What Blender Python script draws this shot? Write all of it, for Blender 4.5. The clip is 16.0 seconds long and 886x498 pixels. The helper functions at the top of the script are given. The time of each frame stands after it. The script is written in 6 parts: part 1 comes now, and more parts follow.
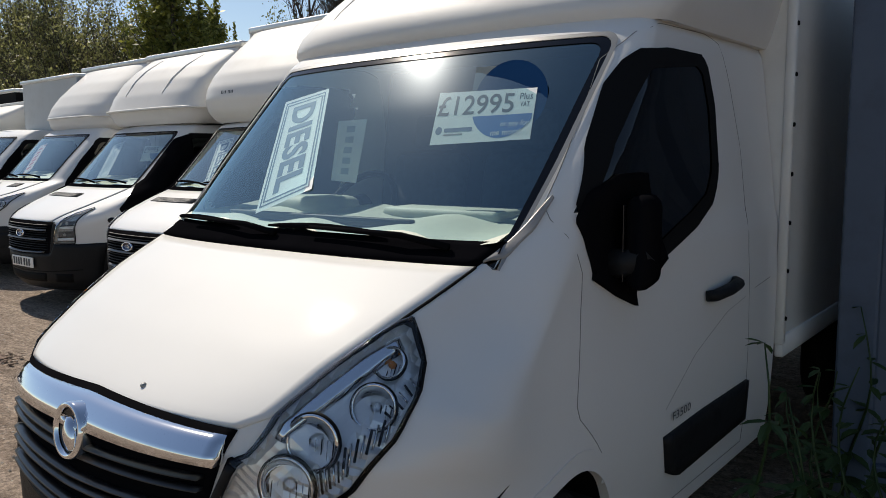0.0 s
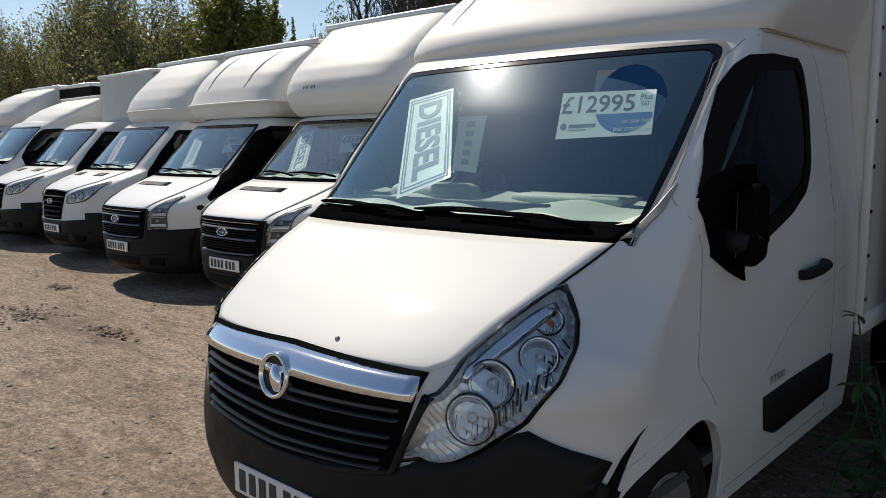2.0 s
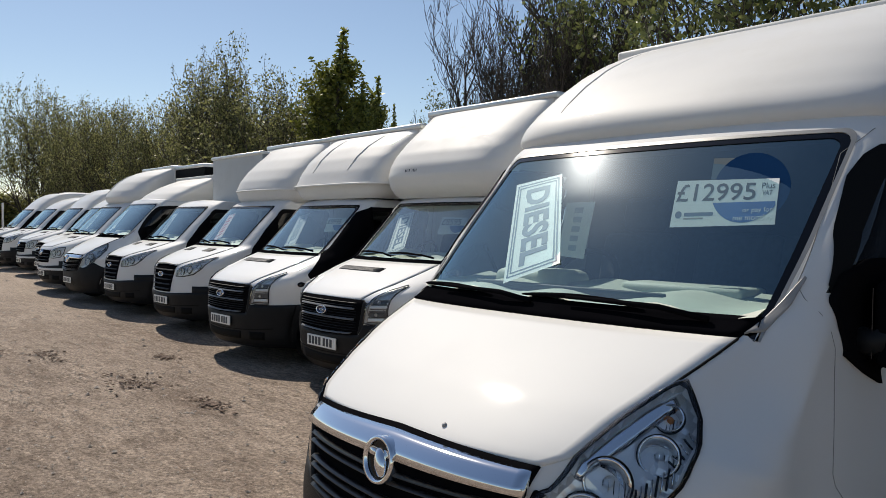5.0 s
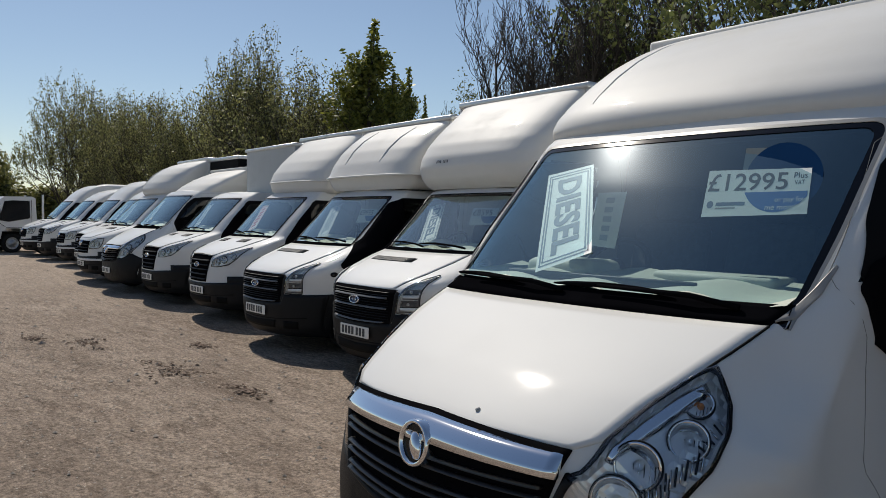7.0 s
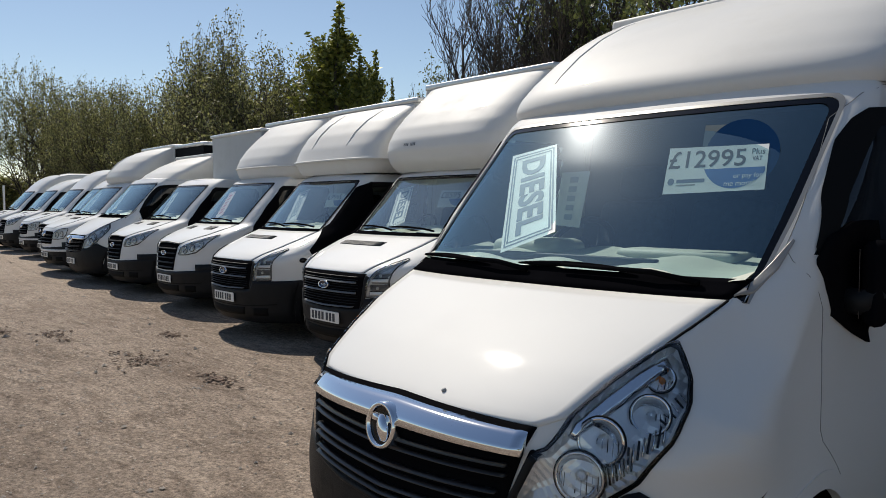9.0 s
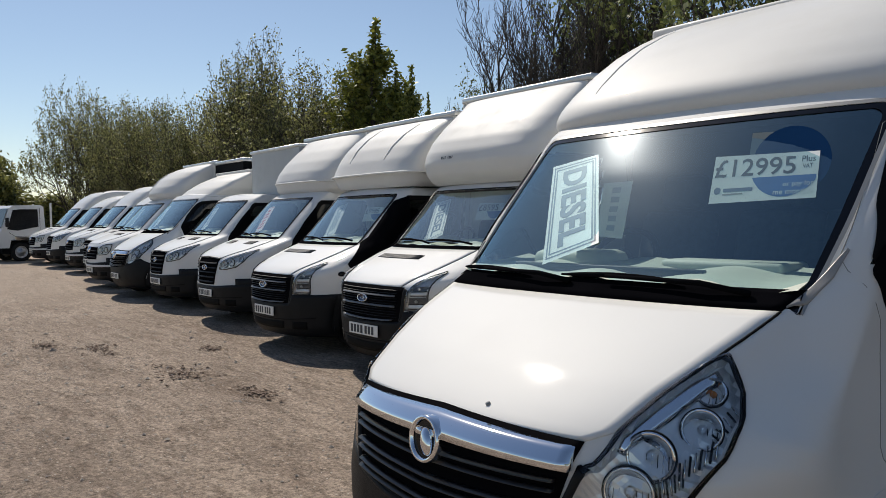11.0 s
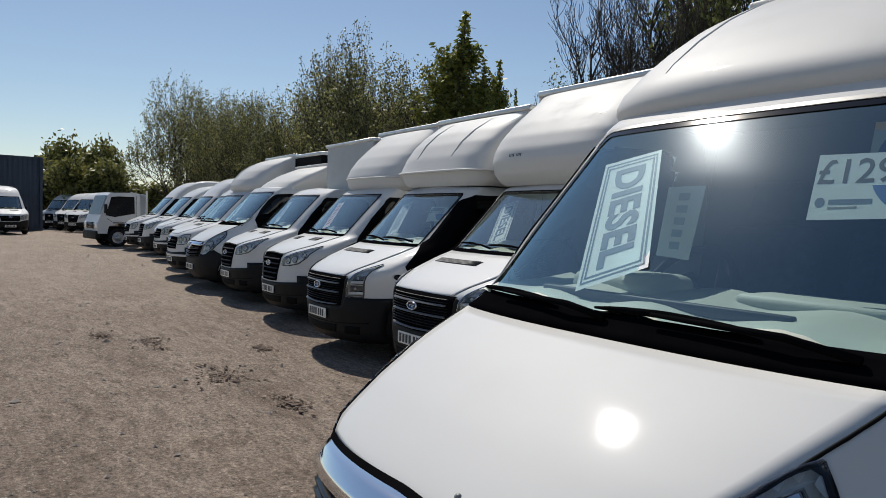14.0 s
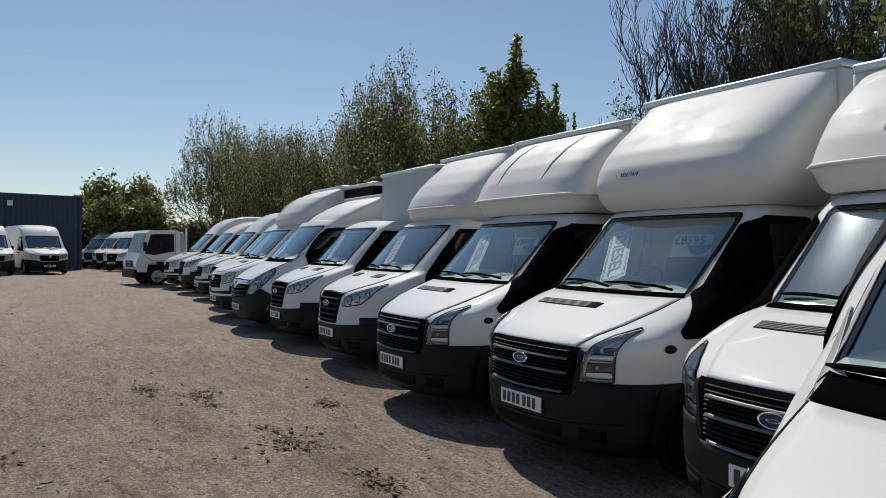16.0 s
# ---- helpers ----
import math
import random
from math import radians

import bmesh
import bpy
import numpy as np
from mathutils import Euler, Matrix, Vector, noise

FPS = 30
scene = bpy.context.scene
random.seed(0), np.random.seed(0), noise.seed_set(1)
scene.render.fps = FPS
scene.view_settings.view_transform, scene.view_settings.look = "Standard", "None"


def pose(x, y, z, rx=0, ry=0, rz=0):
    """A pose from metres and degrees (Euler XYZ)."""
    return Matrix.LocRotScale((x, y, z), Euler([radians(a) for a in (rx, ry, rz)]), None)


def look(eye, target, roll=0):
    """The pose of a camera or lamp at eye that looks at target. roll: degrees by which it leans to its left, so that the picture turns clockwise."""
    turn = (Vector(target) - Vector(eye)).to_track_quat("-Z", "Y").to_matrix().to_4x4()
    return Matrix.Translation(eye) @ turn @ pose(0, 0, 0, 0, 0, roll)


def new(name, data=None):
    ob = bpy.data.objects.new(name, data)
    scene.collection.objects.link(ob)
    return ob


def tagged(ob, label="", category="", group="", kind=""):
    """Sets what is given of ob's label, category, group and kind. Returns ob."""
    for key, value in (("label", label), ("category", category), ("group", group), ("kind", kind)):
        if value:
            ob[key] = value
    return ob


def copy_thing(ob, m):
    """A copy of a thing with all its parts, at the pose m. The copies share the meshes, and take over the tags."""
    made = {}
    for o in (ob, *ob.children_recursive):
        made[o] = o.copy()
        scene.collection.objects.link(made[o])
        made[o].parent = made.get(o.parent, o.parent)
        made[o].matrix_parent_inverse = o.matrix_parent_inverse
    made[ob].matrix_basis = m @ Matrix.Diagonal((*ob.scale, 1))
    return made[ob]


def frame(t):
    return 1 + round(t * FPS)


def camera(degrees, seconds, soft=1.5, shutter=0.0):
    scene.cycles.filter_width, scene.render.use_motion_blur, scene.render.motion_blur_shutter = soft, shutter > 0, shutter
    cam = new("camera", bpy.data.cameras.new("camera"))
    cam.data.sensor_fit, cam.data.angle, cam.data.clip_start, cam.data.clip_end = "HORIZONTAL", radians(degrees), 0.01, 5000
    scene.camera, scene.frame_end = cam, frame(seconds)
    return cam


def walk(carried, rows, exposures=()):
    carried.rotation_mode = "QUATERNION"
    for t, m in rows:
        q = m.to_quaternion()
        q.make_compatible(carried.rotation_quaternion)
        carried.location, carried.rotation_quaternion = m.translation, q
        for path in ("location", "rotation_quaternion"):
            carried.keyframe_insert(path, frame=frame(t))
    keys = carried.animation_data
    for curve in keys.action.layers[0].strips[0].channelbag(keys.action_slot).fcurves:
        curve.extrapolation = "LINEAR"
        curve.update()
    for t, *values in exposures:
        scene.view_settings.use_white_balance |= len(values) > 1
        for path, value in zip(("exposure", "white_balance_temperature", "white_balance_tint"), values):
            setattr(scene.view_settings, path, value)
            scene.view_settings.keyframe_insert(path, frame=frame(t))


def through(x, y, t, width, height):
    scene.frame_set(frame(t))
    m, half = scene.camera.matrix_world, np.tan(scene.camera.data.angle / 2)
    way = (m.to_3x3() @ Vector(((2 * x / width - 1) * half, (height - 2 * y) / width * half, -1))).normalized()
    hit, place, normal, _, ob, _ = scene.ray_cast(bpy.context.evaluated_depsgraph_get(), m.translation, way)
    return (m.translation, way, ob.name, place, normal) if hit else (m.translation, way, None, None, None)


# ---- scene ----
cam = camera(59.8, 16.0, 0.65)
PATH = [
    (0, (2.066, -0.884, 1.582), (0.796, 0.642, 1.341), -0.6),
    (0.5, (1.996, -1.098, 1.607), (0.752, 0.444, 1.335), -0.8),
    (1, (2.064, -1.213, 1.595), (0.763, 0.277, 1.302), -0.9),
    (1.5, (2.112, -1.319, 1.581), (0.759, 0.123, 1.279), -1.1),
    (2, (2.06, -1.412, 1.587), (0.718, 0.048, 1.327), -0.4),
    (2.5, (2.038, -1.457, 1.588), (0.748, 0.06, 1.404), 0.2),
    (3, (2.038, -1.457, 1.587), (0.73, 0.049, 1.442), -0.1),
    (3.5, (2.04, -1.455, 1.587), (0.713, 0.036, 1.466), 0.1),
    (4, (2.039, -1.457, 1.602), (0.678, 0.007, 1.558), 0.2),
    (4.5, (1.984, -1.437, 1.598), (0.517, -0.078, 1.566), 0.8),
    (7, (2.025, -1.491, 1.589), (0.461, -0.246, 1.516), 0.8),
    (7.5, (2.036, -1.483, 1.585), (0.495, -0.211, 1.499), 0.1),
    (8, (2.0, -1.466, 1.582), (0.475, -0.174, 1.486), -0.2),
    (8.5, (2.04, -1.468, 1.582), (0.532, -0.158, 1.475), -0.3),
    (9, (2.043, -1.469, 1.584), (0.528, -0.169, 1.468), -0.3),
    (11.5, (2.008, -1.476, 1.576), (0.427, -0.254, 1.498), -0.9),
    (12, (1.998, -1.486, 1.574), (0.423, -0.258, 1.479), -1.1),
    (12.5, (1.967, -1.375, 1.562), (0.39, -0.149, 1.459), -1.1),
    (13, (1.984, -1.143, 1.584), (0.381, 0.049, 1.494), -0.8),
    (13.5, (1.846, -0.957, 1.57), (0.215, 0.2, 1.498), 0.7),
    (14, (1.598, -0.775, 1.603), (-0.114, 0.256, 1.521), 1.3),
    (14.5, (1.318, -0.574, 1.6), (-0.466, 0.328, 1.521), 1.8),
    (15, (0.995, -0.548, 1.582), (-0.784, 0.362, 1.496), 1.7),
    (15.5, (0.679, -0.671, 1.611), (-1.092, 0.255, 1.531), 1.6),
    (16, (0.264, -0.685, 1.592), (-1.491, 0.275, 1.595), 0.4),
]
EXPOSURES = [(0, 0.58, 7050, 11), (3.5, 0.60, 7030, 11), (4.6, 0.56, 6950, 11), (7, 0.23, 6780, 10), (8, 0.41, 6830, 10), (9, 0.43, 6830, 10), (12.5, 0.44, 6780, 11), (14, 0.19, 6590, 10), (14.5, 0.16, 6550, 10), (16, 0.15, 6500, 10)]
walk(cam, [(t, look(eye, target, roll)) for t, eye, target, roll in PATH], EXPOSURES)

# ---- light ----
SUN = Vector((-0.656, 0.162, 0.737)).normalized()
world = bpy.data.worlds.new("sky")
world.use_nodes = True
scene.world = world
wn, wl = world.node_tree.nodes, world.node_tree.links
sky = wn.new("ShaderNodeTexSky")
sky.sky_type = "NISHITA"
sky.altitude = 400
sky.sun_disc = False
sky.sun_elevation = math.asin(SUN.z)
sky.sun_rotation = math.atan2(SUN.x, SUN.y)
sky.air_density, sky.dust_density, sky.ozone_density = 1.0, 0.3, 2.0
wl.new(sky.outputs["Color"], wn["Background"].inputs["Color"])
wn["Background"].inputs["Strength"].default_value = 0.072
sun = new("sun", bpy.data.lights.new("sun", "SUN"))
sun.data.energy, sun.data.angle, sun.data.color = 3.4, radians(0.53), (1.0, 0.95, 0.87)
sun.matrix_world = look(SUN * 50, (0, 0, 0))


# ---- materials ----
def material(name, colour, rough=0.5, metal=0.0, var=0.0, scale=5.0, bump=0.0, bump_scale=60.0, coat=0.0, dirt=None, dirt_amount=0.0, spec=0.5, haze=0.04):
    """A principled surface with mottling at two scales, fine relief, and dirt in patches of its own."""
    m = bpy.data.materials.new(name)
    m.use_nodes = True
    n, l = m.node_tree.nodes, m.node_tree.links
    b = n["Principled BSDF"]
    b.inputs["Base Color"].default_value = (*colour, 1)
    b.inputs["Roughness"].default_value = rough
    b.inputs["Metallic"].default_value = metal
    b.inputs["Specular IOR Level"].default_value = spec
    b.inputs["Coat Weight"].default_value = coat
    b.inputs["Coat Roughness"].default_value = haze
    if var or bump or dirt_amount:
        co = n.new("ShaderNodeTexCoord")
        big = n.new("ShaderNodeTexNoise")
        big.inputs["Scale"].default_value, big.inputs["Detail"].default_value, big.inputs["Roughness"].default_value = scale, 6, 0.62
        l.new(co.outputs["Object"], big.inputs["Vector"])
        mix = n.new("ShaderNodeMix")
        mix.data_type = "RGBA"
        ramp = n.new("ShaderNodeMapRange")
        ramp.inputs["From Min"].default_value, ramp.inputs["From Max"].default_value = 0.3, 0.7
        l.new(big.outputs["Fac"], ramp.inputs["Value"])
        l.new(ramp.outputs["Result"], mix.inputs["Factor"])
        mix.inputs["A"].default_value = (*[c * (1 - var) for c in colour], 1)
        mix.inputs["B"].default_value = (*[min(1, c * (1 + var)) for c in colour], 1)
        out = mix.outputs["Result"]
        fine = n.new("ShaderNodeTexNoise")
        fine.inputs["Scale"].default_value, fine.inputs["Detail"].default_value = bump_scale, 4
        l.new(co.outputs["Object"], fine.inputs["Vector"])
        if dirt_amount:
            spots = n.new("ShaderNodeTexNoise")
            spots.inputs["Scale"].default_value, spots.inputs["Detail"].default_value, spots.inputs["Roughness"].default_value = scale * 2.3, 8, 0.7
            l.new(co.outputs["Object"], spots.inputs["Vector"])
            edge = n.new("ShaderNodeMapRange")
            edge.inputs["From Min"].default_value, edge.inputs["From Max"].default_value = 0.52, 0.72
            edge.inputs["To Max"].default_value = dirt_amount
            l.new(spots.outputs["Fac"], edge.inputs["Value"])
            over = n.new("ShaderNodeMix")
            over.data_type = "RGBA"
            l.new(edge.outputs["Result"], over.inputs["Factor"])
            l.new(out, over.inputs["A"])
            over.inputs["B"].default_value = (*dirt, 1)
            out = over.outputs["Result"]
            rr = n.new("ShaderNodeMapRange")
            rr.inputs["From Max"].default_value = max(dirt_amount, 0.01)
            rr.inputs["To Min"].default_value, rr.inputs["To Max"].default_value = rough, min(0.9, rough + 0.3 * min(1.0, dirt_amount * 3))
            l.new(edge.outputs["Result"], rr.inputs["Value"])
            l.new(rr.outputs["Result"], b.inputs["Roughness"])
        l.new(out, b.inputs["Base Color"])
        if bump:
            bp = n.new("ShaderNodeBump")
            bp.inputs["Strength"].default_value, bp.inputs["Distance"].default_value = bump, 0.01
            l.new(fine.outputs["Fac"], bp.inputs["Height"])
            l.new(bp.outputs["Normal"], b.inputs["Normal"])
    return m


def glass_material(name, tint, gloss=0.03, base=0.05, dust=0.0, cast=(1, 1, 1)):
    """Thin pane: clear with a tint, mirror gloss that grows at grazing angles, a dull share of it from dust."""
    m = bpy.data.materials.new(name)
    m.use_nodes = True
    n, l = m.node_tree.nodes, m.node_tree.links
    n.remove(n["Principled BSDF"])
    clear, shine, mix, fr = n.new("ShaderNodeBsdfTransparent"), n.new("ShaderNodeBsdfGlossy"), n.new("ShaderNodeMixShader"), n.new("ShaderNodeFresnel")
    clear.inputs["Color"].default_value = (*tint, 1)
    shine.inputs["Roughness"].default_value = gloss
    shine.inputs["Color"].default_value = (*cast, 1)
    fr.inputs["IOR"].default_value = 1.52
    add = n.new("ShaderNodeMath")
    add.inputs[1].default_value = base
    l.new(fr.outputs["Fac"], add.inputs[0])
    l.new(add.outputs["Value"], mix.inputs["Fac"])
    l.new(clear.outputs["BSDF"], mix.inputs[1])
    if dust:
        dull, two = n.new("ShaderNodeBsdfGlossy"), n.new("ShaderNodeMixShader")
        dull.inputs["Roughness"].default_value = 0.21
        dull.inputs["Color"].default_value = (0.52, 0.57, 0.62, 1)
        two.inputs["Fac"].default_value = dust
        l.new(shine.outputs["BSDF"], two.inputs[1])
        l.new(dull.outputs["BSDF"], two.inputs[2])
        l.new(two.outputs["Shader"], mix.inputs[2])
    else:
        l.new(shine.outputs["BSDF"], mix.inputs[2])
    l.new(mix.outputs["Shader"], n["Material Output"].inputs["Surface"])
    return m


def gravel_material():
    """Worn yard surface: rolled grit in brown and grey, with mud patches and tracks along x."""
    m = bpy.data.materials.new("yard_grit")
    m.use_nodes = True
    n, l = m.node_tree.nodes, m.node_tree.links
    b = n["Principled BSDF"]
    b.inputs["Roughness"].default_value = 0.95
    b.inputs["Specular IOR Level"].default_value = 0.2
    co = n.new("ShaderNodeTexCoord")

    def noise_tex(scale, detail=6, rough=0.6, squash=None):
        t = n.new("ShaderNodeTexNoise")
        t.inputs["Scale"].default_value, t.inputs["Detail"].default_value, t.inputs["Roughness"].default_value = scale, detail, rough
        if squash:
            mp = n.new("ShaderNodeMapping")
            mp.inputs["Scale"].default_value = squash
            l.new(co.outputs["Object"], mp.inputs["Vector"])
            l.new(mp.outputs["Vector"], t.inputs["Vector"])
        else:
            l.new(co.outputs["Object"], t.inputs["Vector"])
        return t.outputs["Fac"]

    def blend(fac, lo, hi, a, c, top=1.0):
        r = n.new("ShaderNodeMapRange")
        r.inputs["From Min"].default_value, r.inputs["From Max"].default_value, r.inputs["To Max"].default_value = lo, hi, top
        l.new(fac, r.inputs["Value"])
        x = n.new("ShaderNodeMix")
        x.data_type = "RGBA"
        l.new(r.outputs["Result"], x.inputs["Factor"])
        for key, v in (("A", a), ("B", c)):
            if isinstance(v, tuple):
                x.inputs[key].default_value = (*v, 1)
            else:
                l.new(v, x.inputs[key])
        return x.outputs["Result"]

    base = blend(noise_tex(0.5), 0.35, 0.65, (0.20, 0.163, 0.133), (0.29, 0.243, 0.203))
    streak = blend(noise_tex(1.0, 7, 0.65, (0.35, 1.6, 1)), 0.42, 0.66, base, (0.37, 0.315, 0.265), 0.75)
    mud = blend(noise_tex(0.8, 9, 0.72, (0.6, 1.5, 1)), 0.54, 0.68, streak, (0.13, 0.09, 0.066), 0.6)
    mud = blend(noise_tex(4.5, 8, 0.75, (0.5, 1.7, 1)), 0.48, 0.66, mud, (0.115, 0.087, 0.068), 0.75)
    mud = blend(noise_tex(9.0, 7, 0.75, (0.6, 1.5, 1)), 0.53, 0.68, mud, (0.46, 0.385, 0.32), 0.7)
    mud = blend(noise_tex(20.0, 6, 0.8), 0.52, 0.68, mud, (0.09, 0.07, 0.055), 0.6)
    sx = n.new("ShaderNodeSeparateXYZ")
    l.new(co.outputs["Object"], sx.inputs["Vector"])
    wob = n.new("ShaderNodeMath")
    wob.operation = "MULTIPLY_ADD"
    wob.inputs[1].default_value = 9.0
    l.new(noise_tex(0.35, 6, 0.6), wob.inputs[0])
    l.new(sx.outputs["X"], wob.inputs[2])
    # the far half of the yard is paler
    mud = blend(wob.outputs["Value"], -5.0, -13.0, mud, (0.40, 0.345, 0.29), 0.42)
    grit = blend(noise_tex(38, 6, 0.75), 0.34, 0.66, (0.42, 0.405, 0.39), (1.62, 1.53, 1.45))
    mul = n.new("ShaderNodeMix")
    mul.data_type, mul.blend_type = "RGBA", "MULTIPLY"
    mul.inputs["Factor"].default_value = 1.0
    mul.clamp_result = False
    l.new(mud, mul.inputs["A"])
    l.new(grit, mul.inputs["B"])
    stones = n.new("ShaderNodeTexVoronoi")
    stones.inputs["Scale"].default_value = 26
    l.new(co.outputs["Object"], stones.inputs["Vector"])
    pale = blend(stones.outputs["Distance"], 0.12, 0.2, (0.50, 0.46, 0.41), mul.outputs["Result"])
    pick = n.new("ShaderNodeMapRange")
    pick.inputs["From Min"].default_value, pick.inputs["From Max"].default_value = 0.80, 0.82
    sep = n.new("ShaderNodeSeparateColor")
    l.new(stones.outputs["Color"], sep.inputs["Color"])
    l.new(sep.outputs["Red"], pick.inputs["Value"])
    fin = n.new("ShaderNodeMix")
    fin.data_type = "RGBA"
    l.new(pick.outputs["Result"], fin.inputs["Factor"])
    l.new(mul.outputs["Result"], fin.inputs["A"])
    l.new(pale, fin.inputs["B"])
    l.new(fin.outputs["Result"], b.inputs["Base Color"])
    bp = n.new("ShaderNodeBump")
    bp.inputs["Strength"].default_value, bp.inputs["Distance"].default_value = 0.9, 0.02
    l.new(noise_tex(42, 8, 0.75), bp.inputs["Height"])
    bp2 = n.new("ShaderNodeBump")
    bp2.inputs["Strength"].default_value, bp2.inputs["Distance"].default_value = 0.6, 0.12
    l.new(noise_tex(3.0, 8, 0.65, (0.6, 1.4, 1)), bp2.inputs["Height"])
    l.new(bp.outputs["Normal"], bp2.inputs["Normal"])
    l.new(bp2.outputs["Normal"], b.inputs["Normal"])
    return m


def leaf_material(name, a, c, through=0.35):
    m = bpy.data.materials.new(name)
    m.use_nodes = True
    n, l = m.node_tree.nodes, m.node_tree.links
    b = n["Principled BSDF"]
    b.inputs["Roughness"].default_value = 0.5
    geo = n.new("ShaderNodeNewGeometry")
    mix = n.new("ShaderNodeMix")
    mix.data_type = "RGBA"
    mix.inputs["A"].default_value, mix.inputs["B"].default_value = (*a, 1), (*c, 1)
    l.new(geo.outputs["Random Per Island"], mix.inputs["Factor"])
    l.new(mix.outputs["Result"], b.inputs["Base Color"])
    tr = n.new("ShaderNodeBsdfTranslucent")
    l.new(mix.outputs["Result"], tr.inputs["Color"])
    ms = n.new("ShaderNodeMixShader")
    ms.inputs["Fac"].default_value = through
    l.new(b.outputs["BSDF"], ms.inputs[1])
    l.new(tr.outputs["BSDF"], ms.inputs[2])
    l.new(ms.outputs["Shader"], n["Material Output"].inputs["Surface"])
    return m


PAINT = material("white_paint", (0.73, 0.72, 0.69), 0.55, 0, 0.012, 1.3, 0.0, 3.0, 0.55, (0.60, 0.57, 0.50), 0.03, 0.12, haze=0.05)
PAINT_B = material("cool_white_paint", (0.70, 0.705, 0.70), 0.55, 0, 0.02, 1.1, 0.0, 3.0, 0.5, (0.52, 0.50, 0.45), 0.08, 0.12, haze=0.05)
GRP = material("white_grp", (0.70, 0.69, 0.66), 0.55, 0, 0.04, 0.9, 0.05, 2.2, 0.25, (0.50, 0.47, 0.38), 0.12, 0.15)
PANEL = material("white_box_panel", (0.74, 0.73, 0.69), 0.36, 0, 0.05, 0.7, 0.03, 4.0, 0.1, (0.45, 0.42, 0.35), 0.25)
PANEL_GREY = material("grey_box_panel", (0.42, 0.44, 0.45), 0.45, 0, 0.06, 0.8, 0.03, 5, 0, (0.25, 0.25, 0.24), 0.2)
PLASTIC = material("black_bumper_plastic", (0.0098, 0.0102, 0.0112), 0.55, 0, 0.25, 3.0, 0.10, 420, 0, (0.03, 0.028, 0.025), 0.22, 0.22)
GLOSSY = material("gloss_black", (0.004, 0.004, 0.005), 0.22, 0, 0.2, 4, 0.0, 50, 0.0, spec=0.28)
RUBBER = material("rubber", (0.010, 0.010, 0.010), 0.75, 0, 0.3, 6, 0.2, 90, 0, (0.06, 0.055, 0.045), 0.35, 0.2)
SEAL = material("dark_gap", (0.005, 0.005, 0.005), 0.8, spec=0.15)
CHROME = material("chrome", (0.82, 0.83, 0.85), 0.07, 1.0, 0.02, 3)
STEEL = material("wheel_steel", (0.42, 0.43, 0.44), 0.42, 0.8, 0.12, 8, 0.05, 60, 0, (0.12, 0.10, 0.08), 0.5)
ALU = material("aluminium_rail", (0.62, 0.63, 0.63), 0.38, 0.85, 0.08, 3, 0.05, 60, 0, (0.3, 0.28, 0.24), 0.3)
TRIM_GREY = material("grey_trim", (0.30, 0.30, 0.29), 0.4, 0.3, 0.05, 6)
REFLECTOR = material("bright_reflector", (0.95, 0.95, 0.94), 0.25, 0.4, 0.03, 40)
COWL_GREY = material("satin_grey_cowl", (0.30, 0.29, 0.275), 0.38, 0, 0.08, 5, 0.05, 60, 0, (0.16, 0.14, 0.11), 0.3)
GRILLE_BAR = material("grille_plastic", (0.016, 0.016, 0.017), 0.28, 0, 0.1, 6, spec=0.6)
SHUT_CREASE_PALE = material("pale_shut_and_crease_grey", (0.24, 0.235, 0.22), 0.8, spec=0.1)
SHUT = material("shut_line_grey", (0.10, 0.098, 0.09), 0.8, spec=0.1)
VENT_GREY = material("vent_plastic", (0.05, 0.05, 0.05), 0.5, 0, 0.1, 6)
IRON = material("dull_iron", (0.10, 0.085, 0.07), 0.8, 0.1, 0.25, 6, 0.3, 60, 0, (0.16, 0.13, 0.105), 0.5)
BAR_GREY = material("silver_grey_plastic", (0.12, 0.122, 0.125), 0.4, 0.1, 0.05, 6)
MIRROR_DARK = material("dark_mirror_glass", (0.02, 0.022, 0.025), 0.05, 0.0, 0.02, 6, spec=0.4)
GLASS = glass_material("windscreen_glass", (0.62, 0.79, 0.83), 0.025, 0.17, 0.055, (0.70, 0.95, 1.0))
GLASS_ROW = glass_material("row_windscreen_glass", (0.70, 0.84, 0.84), 0.03, 0.24, 0.10, (0.86, 1.0, 0.98))
SCREEN_BLACK = material("glazing_border", (0.003, 0.003, 0.004), 0.08, 0, 0.1, 4, spec=0.4)
SCUTTLE = material("scuttle_plastic", (0.004, 0.004, 0.005), 0.5, 0, 0.2, 4, spec=0.0)
SATIN_BLACK = material("satin_black", (0.006, 0.006, 0.007), 0.5, 0, 0.2, 4, spec=0.0)
SIDE_GLASS = glass_material("side_glass", (0.05, 0.06, 0.06), 0.02, 0.0)
LENS = glass_material("lamp_lens", (0.97, 0.98, 0.99), 0.02, 0.0)
AMBER = material("amber_bulb", (0.75, 0.25, 0.06), 0.25, 0, 0.1, 10)
DASH = material("grey_green_dashboard", (0.50, 0.52, 0.44), 0.6, 0, 0.06, 5, 0.15, 300)
DASH_DARK = material("dark_dashboard", (0.06, 0.065, 0.065), 0.6, 0, 0.1, 5, 0.15, 300)
CLOTH = material("seat_cloth", (0.05, 0.055, 0.06), 0.9, 0, 0.2, 30, 0.3, 500)
LINER = material("cab_lining", (0.045, 0.048, 0.05), 0.9, 0, 0.15, 6)
CARD_WHITE = material("white_card", (0.84, 0.86, 0.84), 0.45, 0, 0.02, 6)
CARD_BLUE = material("blue_print", (0.05, 0.16, 0.42), 0.4, 0, 0.04, 6)
